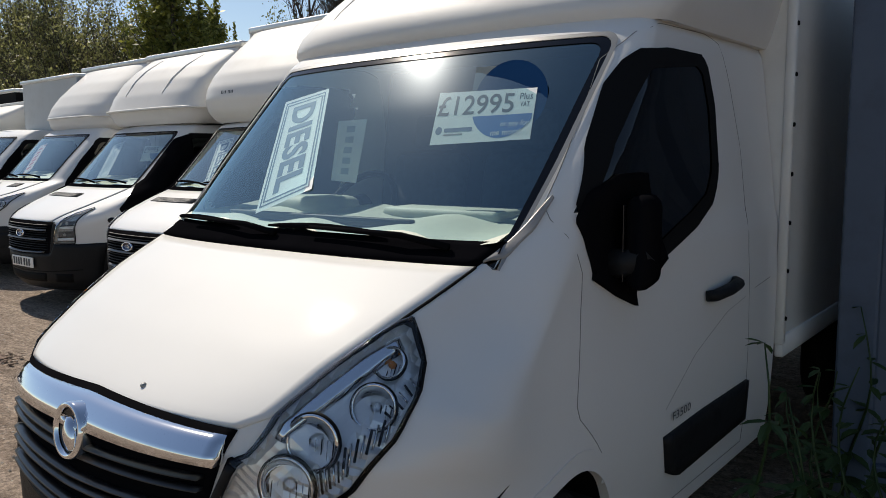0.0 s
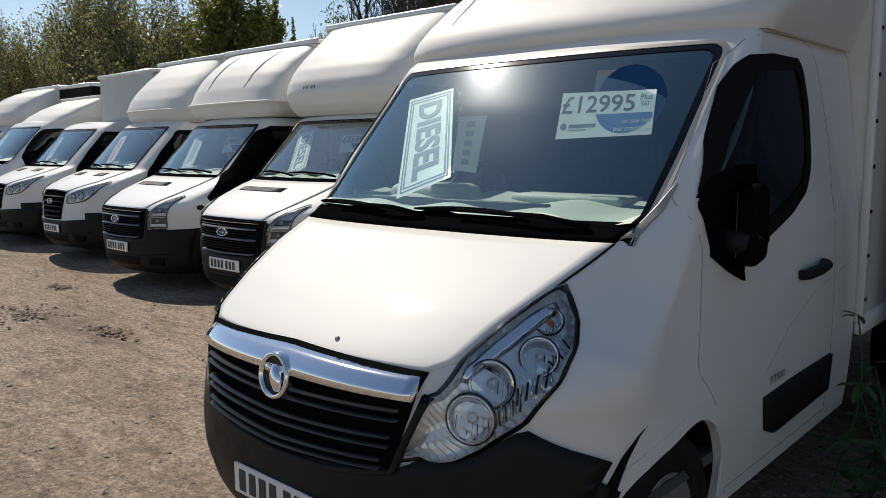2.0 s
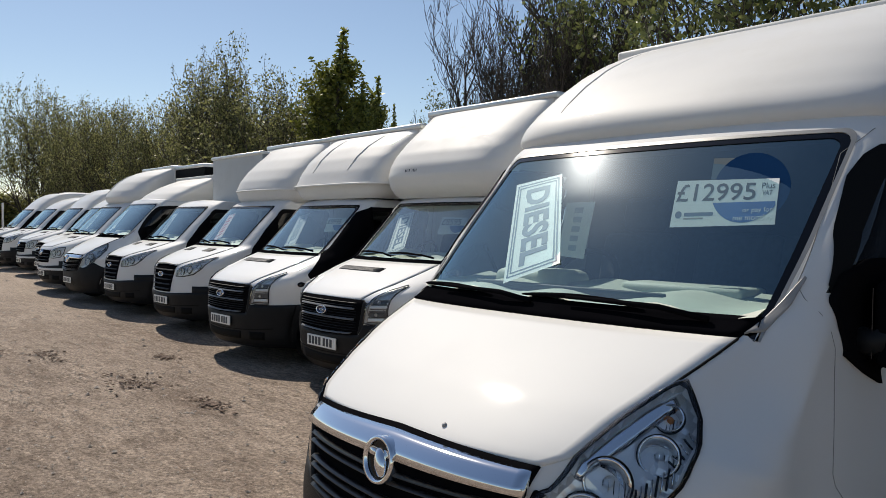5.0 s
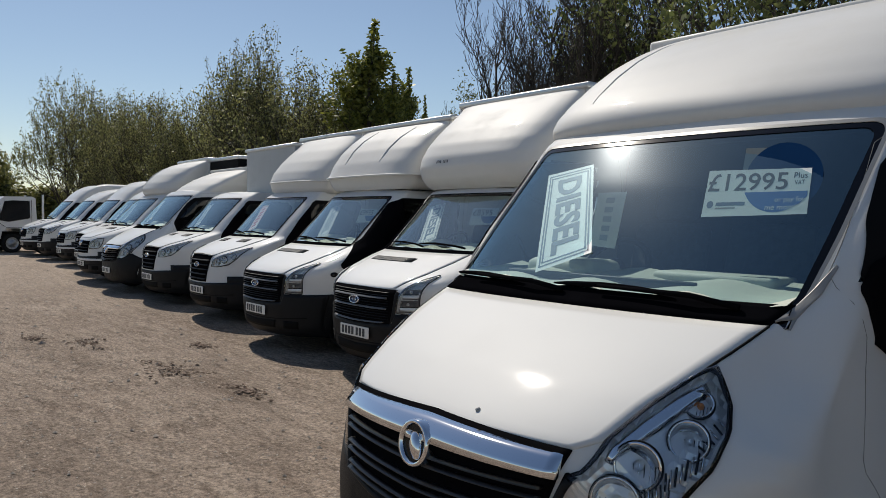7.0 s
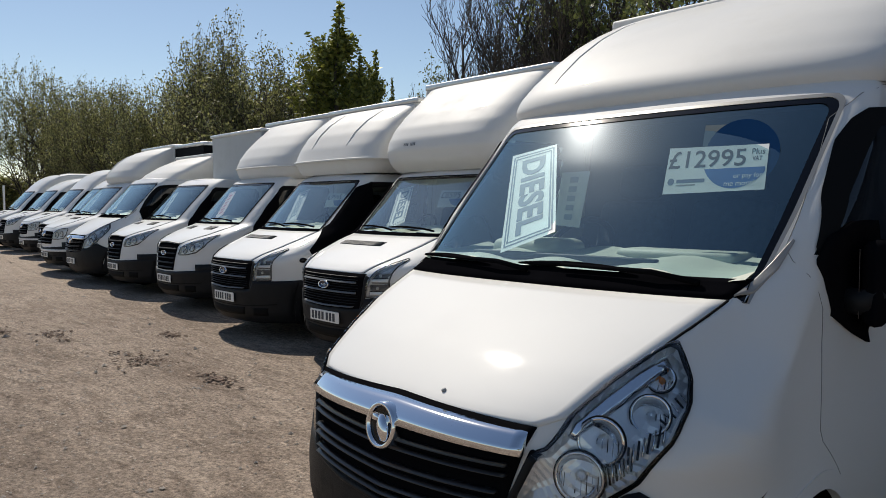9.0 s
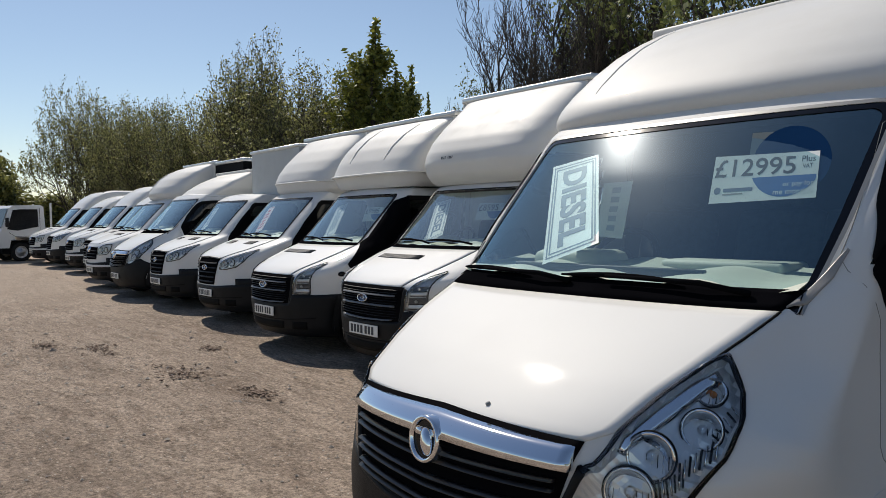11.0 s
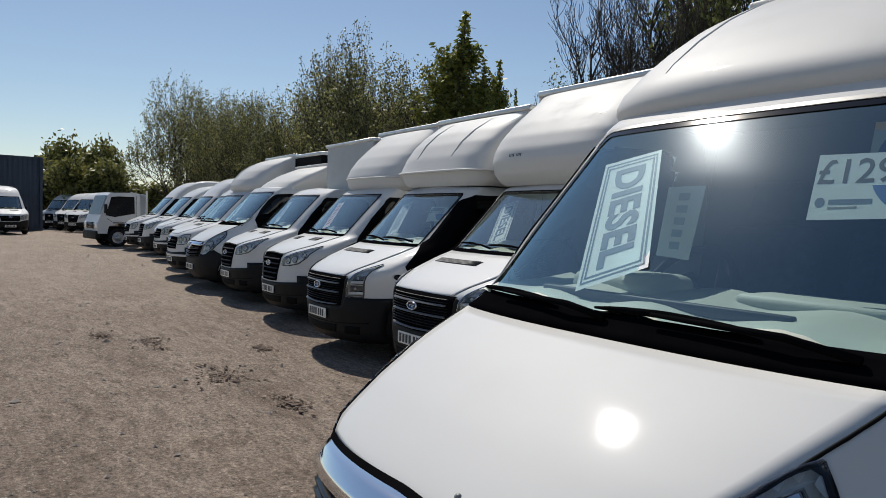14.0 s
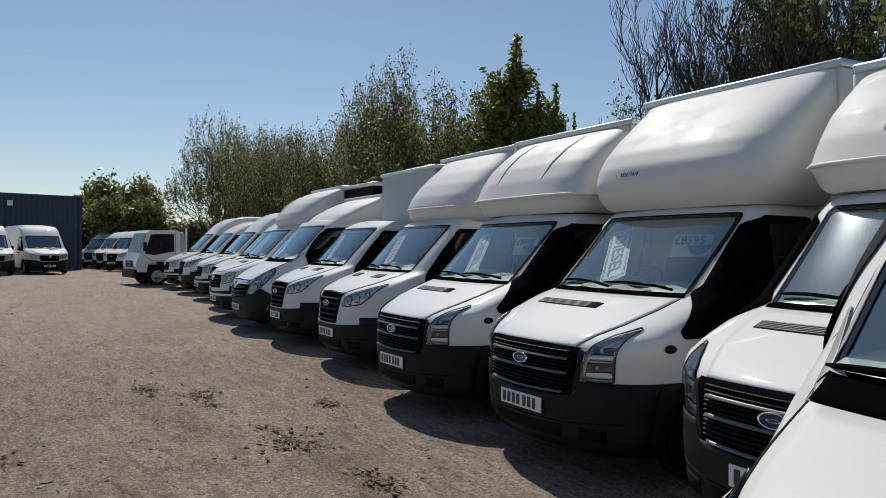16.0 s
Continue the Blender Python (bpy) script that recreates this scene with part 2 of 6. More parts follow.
CARD_NAVY = material("navy_print", (0.10, 0.155, 0.24), 0.5, 0, 0.05, 8)
PALE_BLUE = material("pale_blue_print", (0.34, 0.42, 0.5), 0.5, 0, 0.05, 8)
CARD_RED = material("red_print", (0.55, 0.05, 0.05), 0.5, 0, 0.05, 8)
INK = material("black_print", (0.03, 0.04, 0.05), 0.5)
PLATE = material("number_plate_white", (0.80, 0.80, 0.76), 0.3, 0, 0.03, 12, 0, 50, 0.2, (0.4, 0.36, 0.3), 0.2)
BADGE_BLUE = material("badge_dark_blue", (0.02, 0.03, 0.07), 0.15, 0.2, 0.1, 8, 0, 50, 0.5)
BARK = material("bark", (0.062, 0.052, 0.043), 0.9, 0, 0.3, 6, 0.6, 40)
LEAF_OLIVE = leaf_material("olive_leaves", (0.055, 0.064, 0.022), (0.34, 0.335, 0.125), 0.38)
LEAF_BRIGHT = leaf_material("fresh_green_leaves", (0.07, 0.09, 0.018), (0.28, 0.29, 0.06), 0.36)
LEAF_BUSH = leaf_material("bush_leaves", (0.06, 0.07, 0.02), (0.34, 0.33, 0.10), 0.35)
LEAF_DARK = leaf_material("dark_green_leaves", (0.07, 0.095, 0.03), (0.20, 0.22, 0.075), 0.4)
NETTLE = leaf_material("nettle_leaves", (0.02, 0.05, 0.012), (0.06, 0.11, 0.03))
CONTAINER = material("navy_container_paint", (0.035, 0.055, 0.085), 0.55, 0, 0.15, 0.8, 0.05, 30, 0, (0.10, 0.06, 0.04), 0.25)
FENCE_BLUE = material("faded_blue_steel", (0.085, 0.115, 0.165), 0.55, 0, 0.12, 1.2, 0.06, 20, 0, (0.08, 0.07, 0.06), 0.3)
YARD = gravel_material()


# ---- mesh tools ----
def thing(name, label, category, m=None, group="", kind=""):
    e = new(name)
    e.empty_display_size = 0.2
    if m is not None:
        e.matrix_world = m
    return tagged(e, label, category, group, kind)


def part(name, bm, mat, parent, label="", smooth=True, at=None):
    me = bpy.data.meshes.new(name)
    bm.to_mesh(me)
    bm.free()
    for p in me.polygons:
        p.use_smooth = smooth
    me.materials.append(mat)
    ob = new(name, me)
    ob.parent = parent
    if at is not None:
        ob.matrix_local = at
    if label:
        tagged(ob, label)
    return ob


def sharpen(ob, degrees=35):
    ob.data.set_sharp_from_angle(angle=radians(degrees))
    return ob


def block(x0, x1, y0, y1, z0, z1, bevel=0.0, seg=2):
    bm = bmesh.new()
    bmesh.ops.create_cube(bm, size=1)
    for v in bm.verts:
        v.co = Vector((x0 if v.co.x < 0 else x1, y0 if v.co.y < 0 else y1, z0 if v.co.z < 0 else z1))
    if bevel:
        bmesh.ops.bevel(bm, geom=bm.edges[:], offset=bevel, segments=seg, profile=0.5, affect="EDGES")
    return bm


def grid(points, close=False):
    """Faces over rows of points."""
    bm = bmesh.new()
    rows = [[bm.verts.new(p) for p in row] for row in points]
    for a, c in zip(rows, rows[1:]):
        k = len(a)
        for j in range(k if close else k - 1):
            bm.faces.new((a[j], a[(j + 1) % k], c[(j + 1) % k], c[j]))
    return bm


def lathe(profile, seg=28, m=None, squash=1.0):
    """Profile of (radius, height) turned about z."""
    rows = [[Vector((r * math.cos(2 * math.pi * i / seg), squash * r * math.sin(2 * math.pi * i / seg), h)) for i in range(seg)] for r, h in profile]
    bm = grid(rows, True)
    bmesh.ops.remove_doubles(bm, verts=bm.verts[:], dist=1e-5)
    bmesh.ops.recalc_face_normals(bm, faces=bm.faces[:])
    if m is not None:
        bm.transform(m)
    return bm


def tube(points, radii, seg=6, caps=True):
    """A tapered tube along points."""
    pts = [Vector(p) for p in points]
    rows = []
    up = Vector((0.13, 0.2, 1)).normalized()
    for i, p in enumerate(pts):
        d = (pts[min(i + 1, len(pts) - 1)] - pts[max(i - 1, 0)]).normalized()
        a = d.cross(up)
        if a.length < 0.05:
            a = d.cross(Vector((1, 0, 0)))
        a.normalize()
        b = d.cross(a)
        r = radii[i] if isinstance(radii, (list, tuple)) else radii
        rows.append([p + float(r) * (math.cos(2 * math.pi * k / seg) * a + math.sin(2 * math.pi * k / seg) * b) for k in range(seg)])
    bm = grid(rows, True)
    if caps:
        bm.verts.ensure_lookup_table()
        bm.faces.new([bm.verts[k] for k in range(seg)])
        bm.faces.new([bm.verts[len(bm.verts) - seg + k] for k in range(seg)])
    bmesh.ops.recalc_face_normals(bm, faces=bm.faces[:])
    return bm


def text_mesh(words, size=1.0, heavy=0.0):
    """Letters of the built-in font as a flat bmesh, centred, in x and y."""
    cu = bpy.data.curves.new("words", "FONT")
    cu.body, cu.size, cu.align_x, cu.align_y, cu.offset = words, size, "CENTER", "CENTER", heavy
    cu.resolution_u = 3
    ob = bpy.data.objects.new("words", cu)
    scene.collection.objects.link(ob)
    me = bpy.data.meshes.new_from_object(ob.evaluated_get(bpy.context.evaluated_depsgraph_get()))
    bm = bmesh.new()
    bm.from_mesh(me)
    bpy.data.objects.remove(ob)
    bpy.data.curves.remove(cu)
    bpy.data.meshes.remove(me)
    return bm


def resample(line, k):
    line = [np.array(p, float) for p in line]
    d = np.r_[0, np.cumsum([np.linalg.norm(b - a) for a, b in zip(line, line[1:])])]
    s = np.linspace(0, d[-1], k)
    return np.stack([np.interp(s, d, [p[i] for p in line]) for i in range(len(line[0]))], 1)


def inside(poly, a, b):
    hit = False
    for (x0, y0), (x1, y1) in zip(poly, poly[1:] + poly[:1]):
        if (y0 > b) != (y1 > b) and a < (x1 - x0) * (b - y0) / (y1 - y0) + x0:
            hit = not hit
    return hit


class Skin:
    """The outer surface of a cab: at each height a rounded plan curve. Front at y = 0, facing -y; x across, z up."""

    def __init__(self, table, rear, power=2.5, crest=None):
        self.crest = crest
        zs, y0, ll, ww = zip(*table)
        self.z = np.linspace(zs[0], zs[-1], 400)
        k = np.exp(-np.linspace(-2, 2, 15) ** 2)
        k /= k.sum()

        def soft(v):
            v = np.interp(self.z, zs, v)
            return np.convolve(np.pad(v, 7, mode="reflect", reflect_type="odd"), k, "valid")

        self.y0, self.l, self.w = soft(y0), soft(ll), soft(ww)
        self.rear, self.n, self.zmin, self.zmax = rear, power, zs[0], zs[-1]

    def at(self, z):
        return (float(np.interp(z, self.z, self.y0)), float(np.interp(z, self.z, self.l)), float(np.interp(z, self.z, self.w)))

    def f(self, x, y, z):
        y0, ll, w = self.at(z)
        u = (y0 + ll - y) / ll
        return (abs(x) / w) ** self.n + (u**self.n if u > 0 else 0.0) - 1

    def normal(self, p):
        e = 0.004
        g = Vector([(self.f(p[0] + dx, p[1] + dy, p[2] + dz) - self.f(p[0] - dx, p[1] - dy, p[2] - dz)) for dx, dy, dz in ((e, 0, 0), (0, e, 0), (0, 0, e))])
        return g.normalized() if g.length > 1e-9 else Vector((0, -1, 0))

    def bend(self, p):
        """Outside the crest, a line of (y, x), the wings fall away; ahead of the doors the shoulder draws in."""
        if self.crest:
            def ease(v, a, b):
                t = min(max((v - a) / (b - a), 0), 1)
                return t * t * (3 - 2 * t)

            y, z = p.y, p.z
            e = abs(p.x) - float(np.interp(y, [c[0] for c in self.crest], [c[1] for c in self.crest])) - 0.006
            if e > 0:
                more = ease(y, 0.40, 0.62)
                p.z -= (0.115 + 0.06 * more) * (1 - math.exp(-e / (0.085 + 0.025 * more))) * ease(y, 1.12, 0.70) * ease(z, 0.0, 1.15) * ease(z, 1.36, 1.24)
            if abs(p.x) > 0.78:
                k = 0.24 * ease(z, 0.6, 1.3) * ease(z, 1.6, 1.3) * ease(y, 0.3, 0.9) * ease(y, 2.2, 1.15)
                p.x = math.copysign(0.78 + (abs(p.x) - 0.78) * (1 - k), p.x)
        return p

    def front(self, x, z, off=0.0):
        y0, ll, w = self.at(z)
        q = min(abs(x) / w, 0.9995) ** self.n
        p = Vector((x, y0 + ll * (1 - (1 - q) ** (1 / self.n)), z))
        nrm = self.normal(p) if off else None
        p = self.bend(p)
        return p + nrm * float(off) if off else p

    def side(self, y, z, off=0.0, sgn=1):
        y0, ll, w = self.at(z)
        u = min(max((y0 + ll - y) / ll, 0), 0.9995)
        p = Vector((sgn * w * (1 - u**self.n) ** (1 / self.n), y, z))
        nrm = self.normal(p) if off else None
        p = self.bend(p)
        return p + nrm * float(off) if off else p

    def shell(self, z0, z1, holes_front=(), holes_side=(), dz=0.03, fine=1):
        """The whole surface with its openings left out."""
        rows, crest, self.crest = [], self.crest, None
        for z in np.linspace(z0, z1, int((z1 - z0) / dz) + 2):
            y0, ll, w = self.at(z)
            half = [self.front(w * 0.8 * i / (18 * fine), z) for i in range(18 * fine + 1)]
            yc = half[-1].y
            half += [self.side(yc + (y0 + ll - yc) * i / (9 * fine), z) for i in range(1, 9 * fine + 1)]
            half += [Vector((w, y0 + ll + (self.rear - y0 - ll) * i / 22, z)) for i in range(1, 23)]
            rows.append([Vector((-p.x, p.y, p.z)) for p in reversed(half[1:])] + half)
        bm = grid(rows)
        drop = []
        for face in bm.faces:
            c = face.calc_center_median()
            if any(abs(c.x) < lim and inside(poly, abs(c.x), c.z) for poly, lim in holes_front) or any(abs(c.x) > 0.5 and inside(poly, c.y, c.z) for poly in holes_side):
                drop.append(face)
        bmesh.ops.delete(bm, geom=drop, context="FACES")
        self.crest = crest
        for v in bm.verts:
            v.co = self.bend(v.co)
        bmesh.ops.recalc_face_normals(bm, faces=bm.faces[:])
        return bm

    def sheet(self, mode, low, high, off=0.01, rows=8, cols=16, skirt=0.0, sgn=1, lean=0.0):
        """A panel laid on the surface between two lines of (x or y, z), at a height off it, with its edge turned in to skirt."""
        a, b = resample(low, cols), resample(high, cols)
        put = (lambda q, o: self.front(sgn * q[0], q[1], o)) if mode == "f" else (lambda q, o: self.side(q[0], q[1], o, sgn))
        uv = [[a[j] + (b[j] - a[j]) * i / (rows - 1) for j in range(cols)] for i in range(rows)]
        pts = [[put(q, off - lean * i / (rows - 1)) for q in row] for i, row in enumerate(uv)]
        bm = grid(pts)
        if skirt is not None:
            rim = [(0, j) for j in range(cols)] + [(i, cols - 1) for i in range(1, rows)] + [(rows - 1, j) for j in range(cols - 2, -1, -1)] + [(i, 0) for i in range(rows - 2, 0, -1)]
            bm.verts.ensure_lookup_table()
            tops = [bm.verts[i * cols + j] for i, j in rim]
            lows = [bm.verts.new(put(uv[i][j], skirt)) for i, j in rim]
            for k in range(len(rim)):
                k2 = (k + 1) % len(rim)
                bm.faces.new((tops[k], tops[k2], lows[k2], lows[k]))
        bmesh.ops.recalc_face_normals(bm, faces=bm.faces[:])
        return bm

    def frame_at(self, x, z, off=0.0):
        """A pose on the surface whose z looks outward and whose y looks up."""
        p = self.front(x, z)
        nrm = self.normal(p)
        right = Vector((0, 0, 1)).cross(nrm).normalized()
        up = nrm.cross(right)
        return Matrix.Translation(p + off * nrm) @ Matrix((right, up, nrm)).transposed().to_4x4()

    def line(self, mode, pts, off, radius, sgn=1, seg=5, k=24):
        """A thin bead along the surface."""
        put = (lambda q: self.front(sgn * q[0], q[1], off)) if mode == "f" else (lambda q: self.side(q[0], q[1], off, sgn))
        return tube([put(q) for q in resample(pts, k)], radius, seg)


# ---- vans ----
def outline_ring(skin, mode, poly, inner, off, sgn=1):
    """A closed band between an outline and a smaller one, on the surface."""
    put = (lambda q: skin.front(sgn * q[0], q[1], off)) if mode == "f" else (lambda q: skin.side(q[0], q[1], off, sgn))
    k = 72
    a, b = resample(poly + poly[:1], k + 1)[:-1], resample(inner + inner[:1], k + 1)[:-1]
    bm = grid([[put(q) for q in a], [put(q) for q in (a * 0.5 + b * 0.5)], [put(q) for q in b]], True)
    bmesh.ops.recalc_face_normals(bm, faces=bm.faces[:])
    return bm


def shrink(poly, d):
    c = np.mean(np.array(poly), 0)
    out = []
    for p in poly:
        v = np.array(p) - c
        out.append(tuple(c + v * (1 - d / max(np.linalg.norm(v), 1e-6))))
    return out


def wheel(parent, x, y, r, width=0.2):
    """Tyre on a pressed steel rim, axle along x."""
    sgn = 1 if x > 0 else -1
    m = Matrix.Translation((x, y, r)) @ Matrix.Rotation(sgn * math.pi / 2, 4, "Y")
    h = width / 2
    rr = r * 0.62
    w = part("wheel", lathe([(rr, -h), (r * 0.9, -h), (r * 0.97, -h * 0.85), (r, -h * 0.6), (r, h * 0.6), (r * 0.97, h * 0.85), (r * 0.9, h), (rr + 0.02, h * 0.96), (rr, h * 0.8)], 36, m), RUBBER, parent, "black road tyre")
    part("rim", lathe([(rr, h * 0.85), (rr - 0.015, h * 0.9), (rr - 0.03, h * 0.55), (rr * 0.72, h * 0.45), (rr * 0.6, h * 0.75), (rr * 0.35, h * 0.72), (rr * 0.32, h * 0.95), (0.001, h)], 32, m), STEEL, w, "dull steel rim")
    for k in range(6):
        a = k * math.pi / 3
        part("wheel_nut", lathe([(0.013, h * 0.7), (0.013, h * 0.92), (0.001, h * 0.95)], 6, m @ Matrix.Translation((rr * 0.48 * math.cos(a), rr * 0.48 * math.sin(a), 0))), STEEL, w)
    return w


def number_plate(parent, skin, z, x=0.0, y=None):
    """White plate whose characters stand as plain dark bars."""
    m = skin.frame_at(x, z, 0.022)
    m = Matrix.Translation(m.translation)
    p = part("number_plate", block(-0.26, 0.26, -0.006, 0.006, -0.0555, 0.0555, 0.004, 1), PLATE, parent, "white number plate with dark bars", at=m)
    sharpen(p)
    xs = [-0.205, -0.145, -0.085, -0.025, 0.055, 0.115, 0.175]
    for k, cx in enumerate(xs):
        wd = 0.019
        part("plate_bar", block(cx - wd, cx + wd, -0.0085, -0.0062, -0.0385, 0.0385), INK, p, smooth=False)


def text_on(words, height, quad, mat, parent, box, turned=False, heavy=0.0, name="lettering"):
    """Letters laid into part of a four-cornered card. box: u0, u1, v0, v1 in the card (v down). turned: read downwards."""
    bm = text_mesh(words, 1.0, heavy)
    xs = [v.co.x for v in bm.verts]
    ys = [v.co.y for v in bm.verts]
    x0, x1, y0, y1 = min(xs), max(xs), min(ys), max(ys)
    u0, u1, v0, v1 = box
    for v in bm.verts:
        a, b = (v.co.x - x0) / (x1 - x0), (v.co.y - y0) / (y1 - y0)
        if turned:
            a, b = b, 1 - a
        v.co = on_quad(quad, u0 + (u1 - u0) * a, v1 + (v0 - v1) * b, height)
    return part(name, bm, mat, parent, smooth=False)


def on_quad(quad, u, v, lift=0.0):
    """A place on a four-cornered card (top left, top right, bottom right, bottom left), lifted to its front."""
    a, b, c, d = (Vector(q) for q in quad)
    p = (a * (1 - u) + b * u) * (1 - v) + (d * (1 - u) + c * u) * v
    n = (b - a).cross(d - a).normalized()
    return p - n * lift


def quad_patch(quad, box, lift, k=6):
    u0, u1, v0, v1 = box
    return grid([[on_quad(quad, u0 + (u1 - u0) * j / k, v0 + (v1 - v0) * i / k, lift) for j in range(k + 1)] for i in range(k + 1)])


def disc_patch(quad, cu, cv, ru, rv, lift, a0=0.0, a1=360.0, k=36):
    bm = bmesh.new()

    def edge(u, v):
        return (min(u, 0.985), min(v, 0.97)) if a1 - a0 < 360 else (u, v)

    vs = [bm.verts.new(on_quad(quad, *edge(cu + ru * math.cos(radians(a0 + (a1 - a0) * i / k)), cv + rv * math.sin(radians(a0 + (a1 - a0) * i / k))), lift)) for i in range(k + (1 if a1 - a0 < 360 else 0))]
    bm.faces.new(vs)
    return bm


def lamp_bowl(parent, skin, x, z, r, off, bulb=None, sgn=1, squash=1.0):
    m = skin.frame_at(sgn * x, z, off)
    m = Matrix.Translation(m.translation) @ (m.to_3x3().to_quaternion().slerp(Matrix.Rotation(math.pi / 2, 3, "X").to_quaternion(), 0.3)).to_matrix().to_4x4()
    b = part("lamp_bowl", lathe([(r, 0.004), (r * 1.04, -0.002), (r * 0.97, -0.012), (r * 0.7, -0.028), (r * 0.25, -0.04), (0.001, -0.04)], 28, m, squash), CHROME, parent)
    part("bowl_rim", lathe([(r * 1.12, -0.004), (r * 1.10, 0.006), (r * 0.98, 0.006), (r * 0.96, -0.004)], 28, m, squash), CHROME, b)
    part("bowl_shadow_line", lathe([(r * 1.17, -0.008), (r * 1.17, 0.002), (r * 1.11, 0.003), (r * 1.10, -0.008)], 28, m, squash), SEAL, b)
    # flutes alternate chrome and near-black, the fluting's shading put into colour
    for k in range(-3, 4):
        h = r * 0.8 * math.sqrt(1 - (k / 4) ** 2)
        part("bowl_flute", tube([m @ Vector((k * r / 4, -h, -0.012)), m @ Vector((k * r / 4, h * 0.1, -0.02))], 0.0016, 4), SEAL if k % 2 else CHROME, b)
    part("bulb", lathe([(r * 0.26, -0.038), (r * 0.26, -0.012), (r * 0.16, -0.004), (0.001, -0.002)], 14, m), bulb or LENS, b)


def build_van(name, label, s, group="vans parked in a row"):
    """One van from its measures; returns its Empty at the ground under the middle of the front bumper."""
    root = thing(name, label, "van", group=group)
    paint = s.get("paint", PAINT_B)
    sk = Skin(s["table"], s["rear"], s.get("power", 2.5), s.get("crest"))
    z_lo, z_hi = s["table"][0][0], s["table"][-1][0]
    bz, bx, tz, tx = s["screen"]
    screen_half = [(-0.01, bz), (bx, bz), (tx, tz), (-0.01, tz)]
    ay, az, ar = s["arch"]
    arch = [(ay + ar * math.cos(a), az + ar * math.sin(a)) for a in np.linspace(0, math.pi, 20)] + [(ay - ar, 0), (ay + ar, 0)]
    window = s["window"]
    holes_s = [window, arch] + ([[(ay + ar, 0), (s["rear"] + 1, 0), (s["rear"] + 1, s["sill"]), (ay + ar, s["sill"])]])
    part("cab_body", sk.shell(z_lo, z_hi, [(screen_half, bx + 0.15)] + [(shrink(list(lo) + list(reversed(hi)), s.get("lamp_hole", 0.012)), 2.0) for lo, hi, _ in s["lamps"]], holes_s, s.get("dz", 0.03), s.get("fine", 1)), paint, root)
    # roof skin of the cab
    top = []
    y0, ll, w = sk.at(z_hi)
    for i, y in enumerate([y0 + 0.0005] + [y0 + ll * (1 - math.cos(a)) for a in np.linspace(0.08, math.pi / 2, 12)] + [s["rear"]]):
        p = sk.side(y, z_hi)
        top.append([Vector((p.x * u / 8, y, z_hi + 0.035 * (1 - (u / 8) ** 2) * min(1, i / 8))) for u in range(-8, 9)])
    part("cab_roof", grid(top), paint, root)

    # glass
    part("windscreen", sk.sheet("f", [(-bx, bz), (-tx, tz)], [(bx, bz), (tx, tz)], -0.002, 25, 22, None), s.get("glass", GLASS_ROW), root, "laminated windscreen glass").visible_shadow = False
    def screen_line(d, r):
        """Outline of the screen, d inside its edge, with rounded upper corners."""
        top = [(tx + 0.005 - d - r + r * math.sin(a), tz + 0.005 - d * 0.8 - r + r * math.cos(a)) for a in np.linspace(math.pi / 2, 0, 6)]
        half = [(bx - d, bz + d * 0.8)] + top
        return [(0, bz + d * 0.8)] + half + [(0, tz + 0.006 - d * 0.8)] + [(-x, z) for x, z in reversed(half)]

    full, inn = screen_line(0.0, 0.05), screen_line(0.026, 0.045)

    def band(mat, o, q, off, nm):
        a, b = [], []
        for poly, store in ((o, a), (q, b)):
            n = len(poly)
            for i in range(n):
                for t in np.linspace(0, 1, 12, endpoint=False):
                    store.append((poly[i][0] + (poly[(i + 1) % n][0] - poly[i][0]) * t, poly[i][1] + (poly[(i + 1) % n][1] - poly[i][1]) * t))
        bm = grid([[sk.front(x, z, off) for x, z in a], [sk.front(x, z, off) for x, z in b]], True)
        bmesh.ops.recalc_face_normals(bm, faces=bm.faces[:])
        return part(nm, bm, mat, root)

    band(SCREEN_BLACK, full, inn, 0.001, "screen_border")
    out = [(x + (0.014 if x > 0 else -0.014 if x < 0 else 0), z + (0.014 if z > (bz + tz) / 2 else 0.002 if "crest" in s else -0.01)) for x, z in full]
    band(s.get("screen_trim", SEAL), out, full, 0.004, "screen_trim")
    for sg in (1, -1):
        part("side_window", sk.sheet("s", s.get("window_low") or [window[0], window[1], window[2]], s["window_top"], 0.004, 10, 14, None, sg), SIDE_GLASS, root, "dark side window glass").visible_shadow = False
        part("window_seal", outline_ring(sk, "s", shrink(window, -0.008), shrink(window, 0.06), 0.0075, sg), SEAL, root)
        for a0, a1, lip in ((-0.35, s.get("arch_black", 2.25), s.get("arch_mat", paint)), (s.get("arch_black", 2.25), math.pi + 0.35, PLASTIC)):
            big = [(ay + (ar + 0.035) * math.cos(a), az + (ar + 0.035) * math.sin(a)) for a in np.linspace(a0, a1, 24)]
            sml = [(ay + (ar - 0.02) * math.cos(a), az + (ar - 0.02) * math.sin(a)) for a in np.linspace(a0, a1, 24)]
            sharpen(part("arch_lip", sk.sheet("s", sml, big, 0.003 if lip is paint else 0.015, 4, 30, -0.03, sg), lip, root), 40)
        liner = [[Vector((sg * xx, ay + ar * math.cos(a), az + ar * math.sin(a))) for a in np.linspace(-0.5, math.pi + 0.5, 20)] for xx in (sk.at(az)[2] - 0.01, 0.45)]
        part("arch_liner", grid(liner), SEAL, root)
        for nm, pts in s.get("seams", {}).items():
            # joints, and on the flank a crease whose shade is drawn as grey bead
            part("shut_line", sk.line("s", pts, 0.0, s.get("seam_r", 0.0021) * (0.55 if nm == "flank" else 1), sg, 4, 40), s.get("seam_mat", SHUT), root)
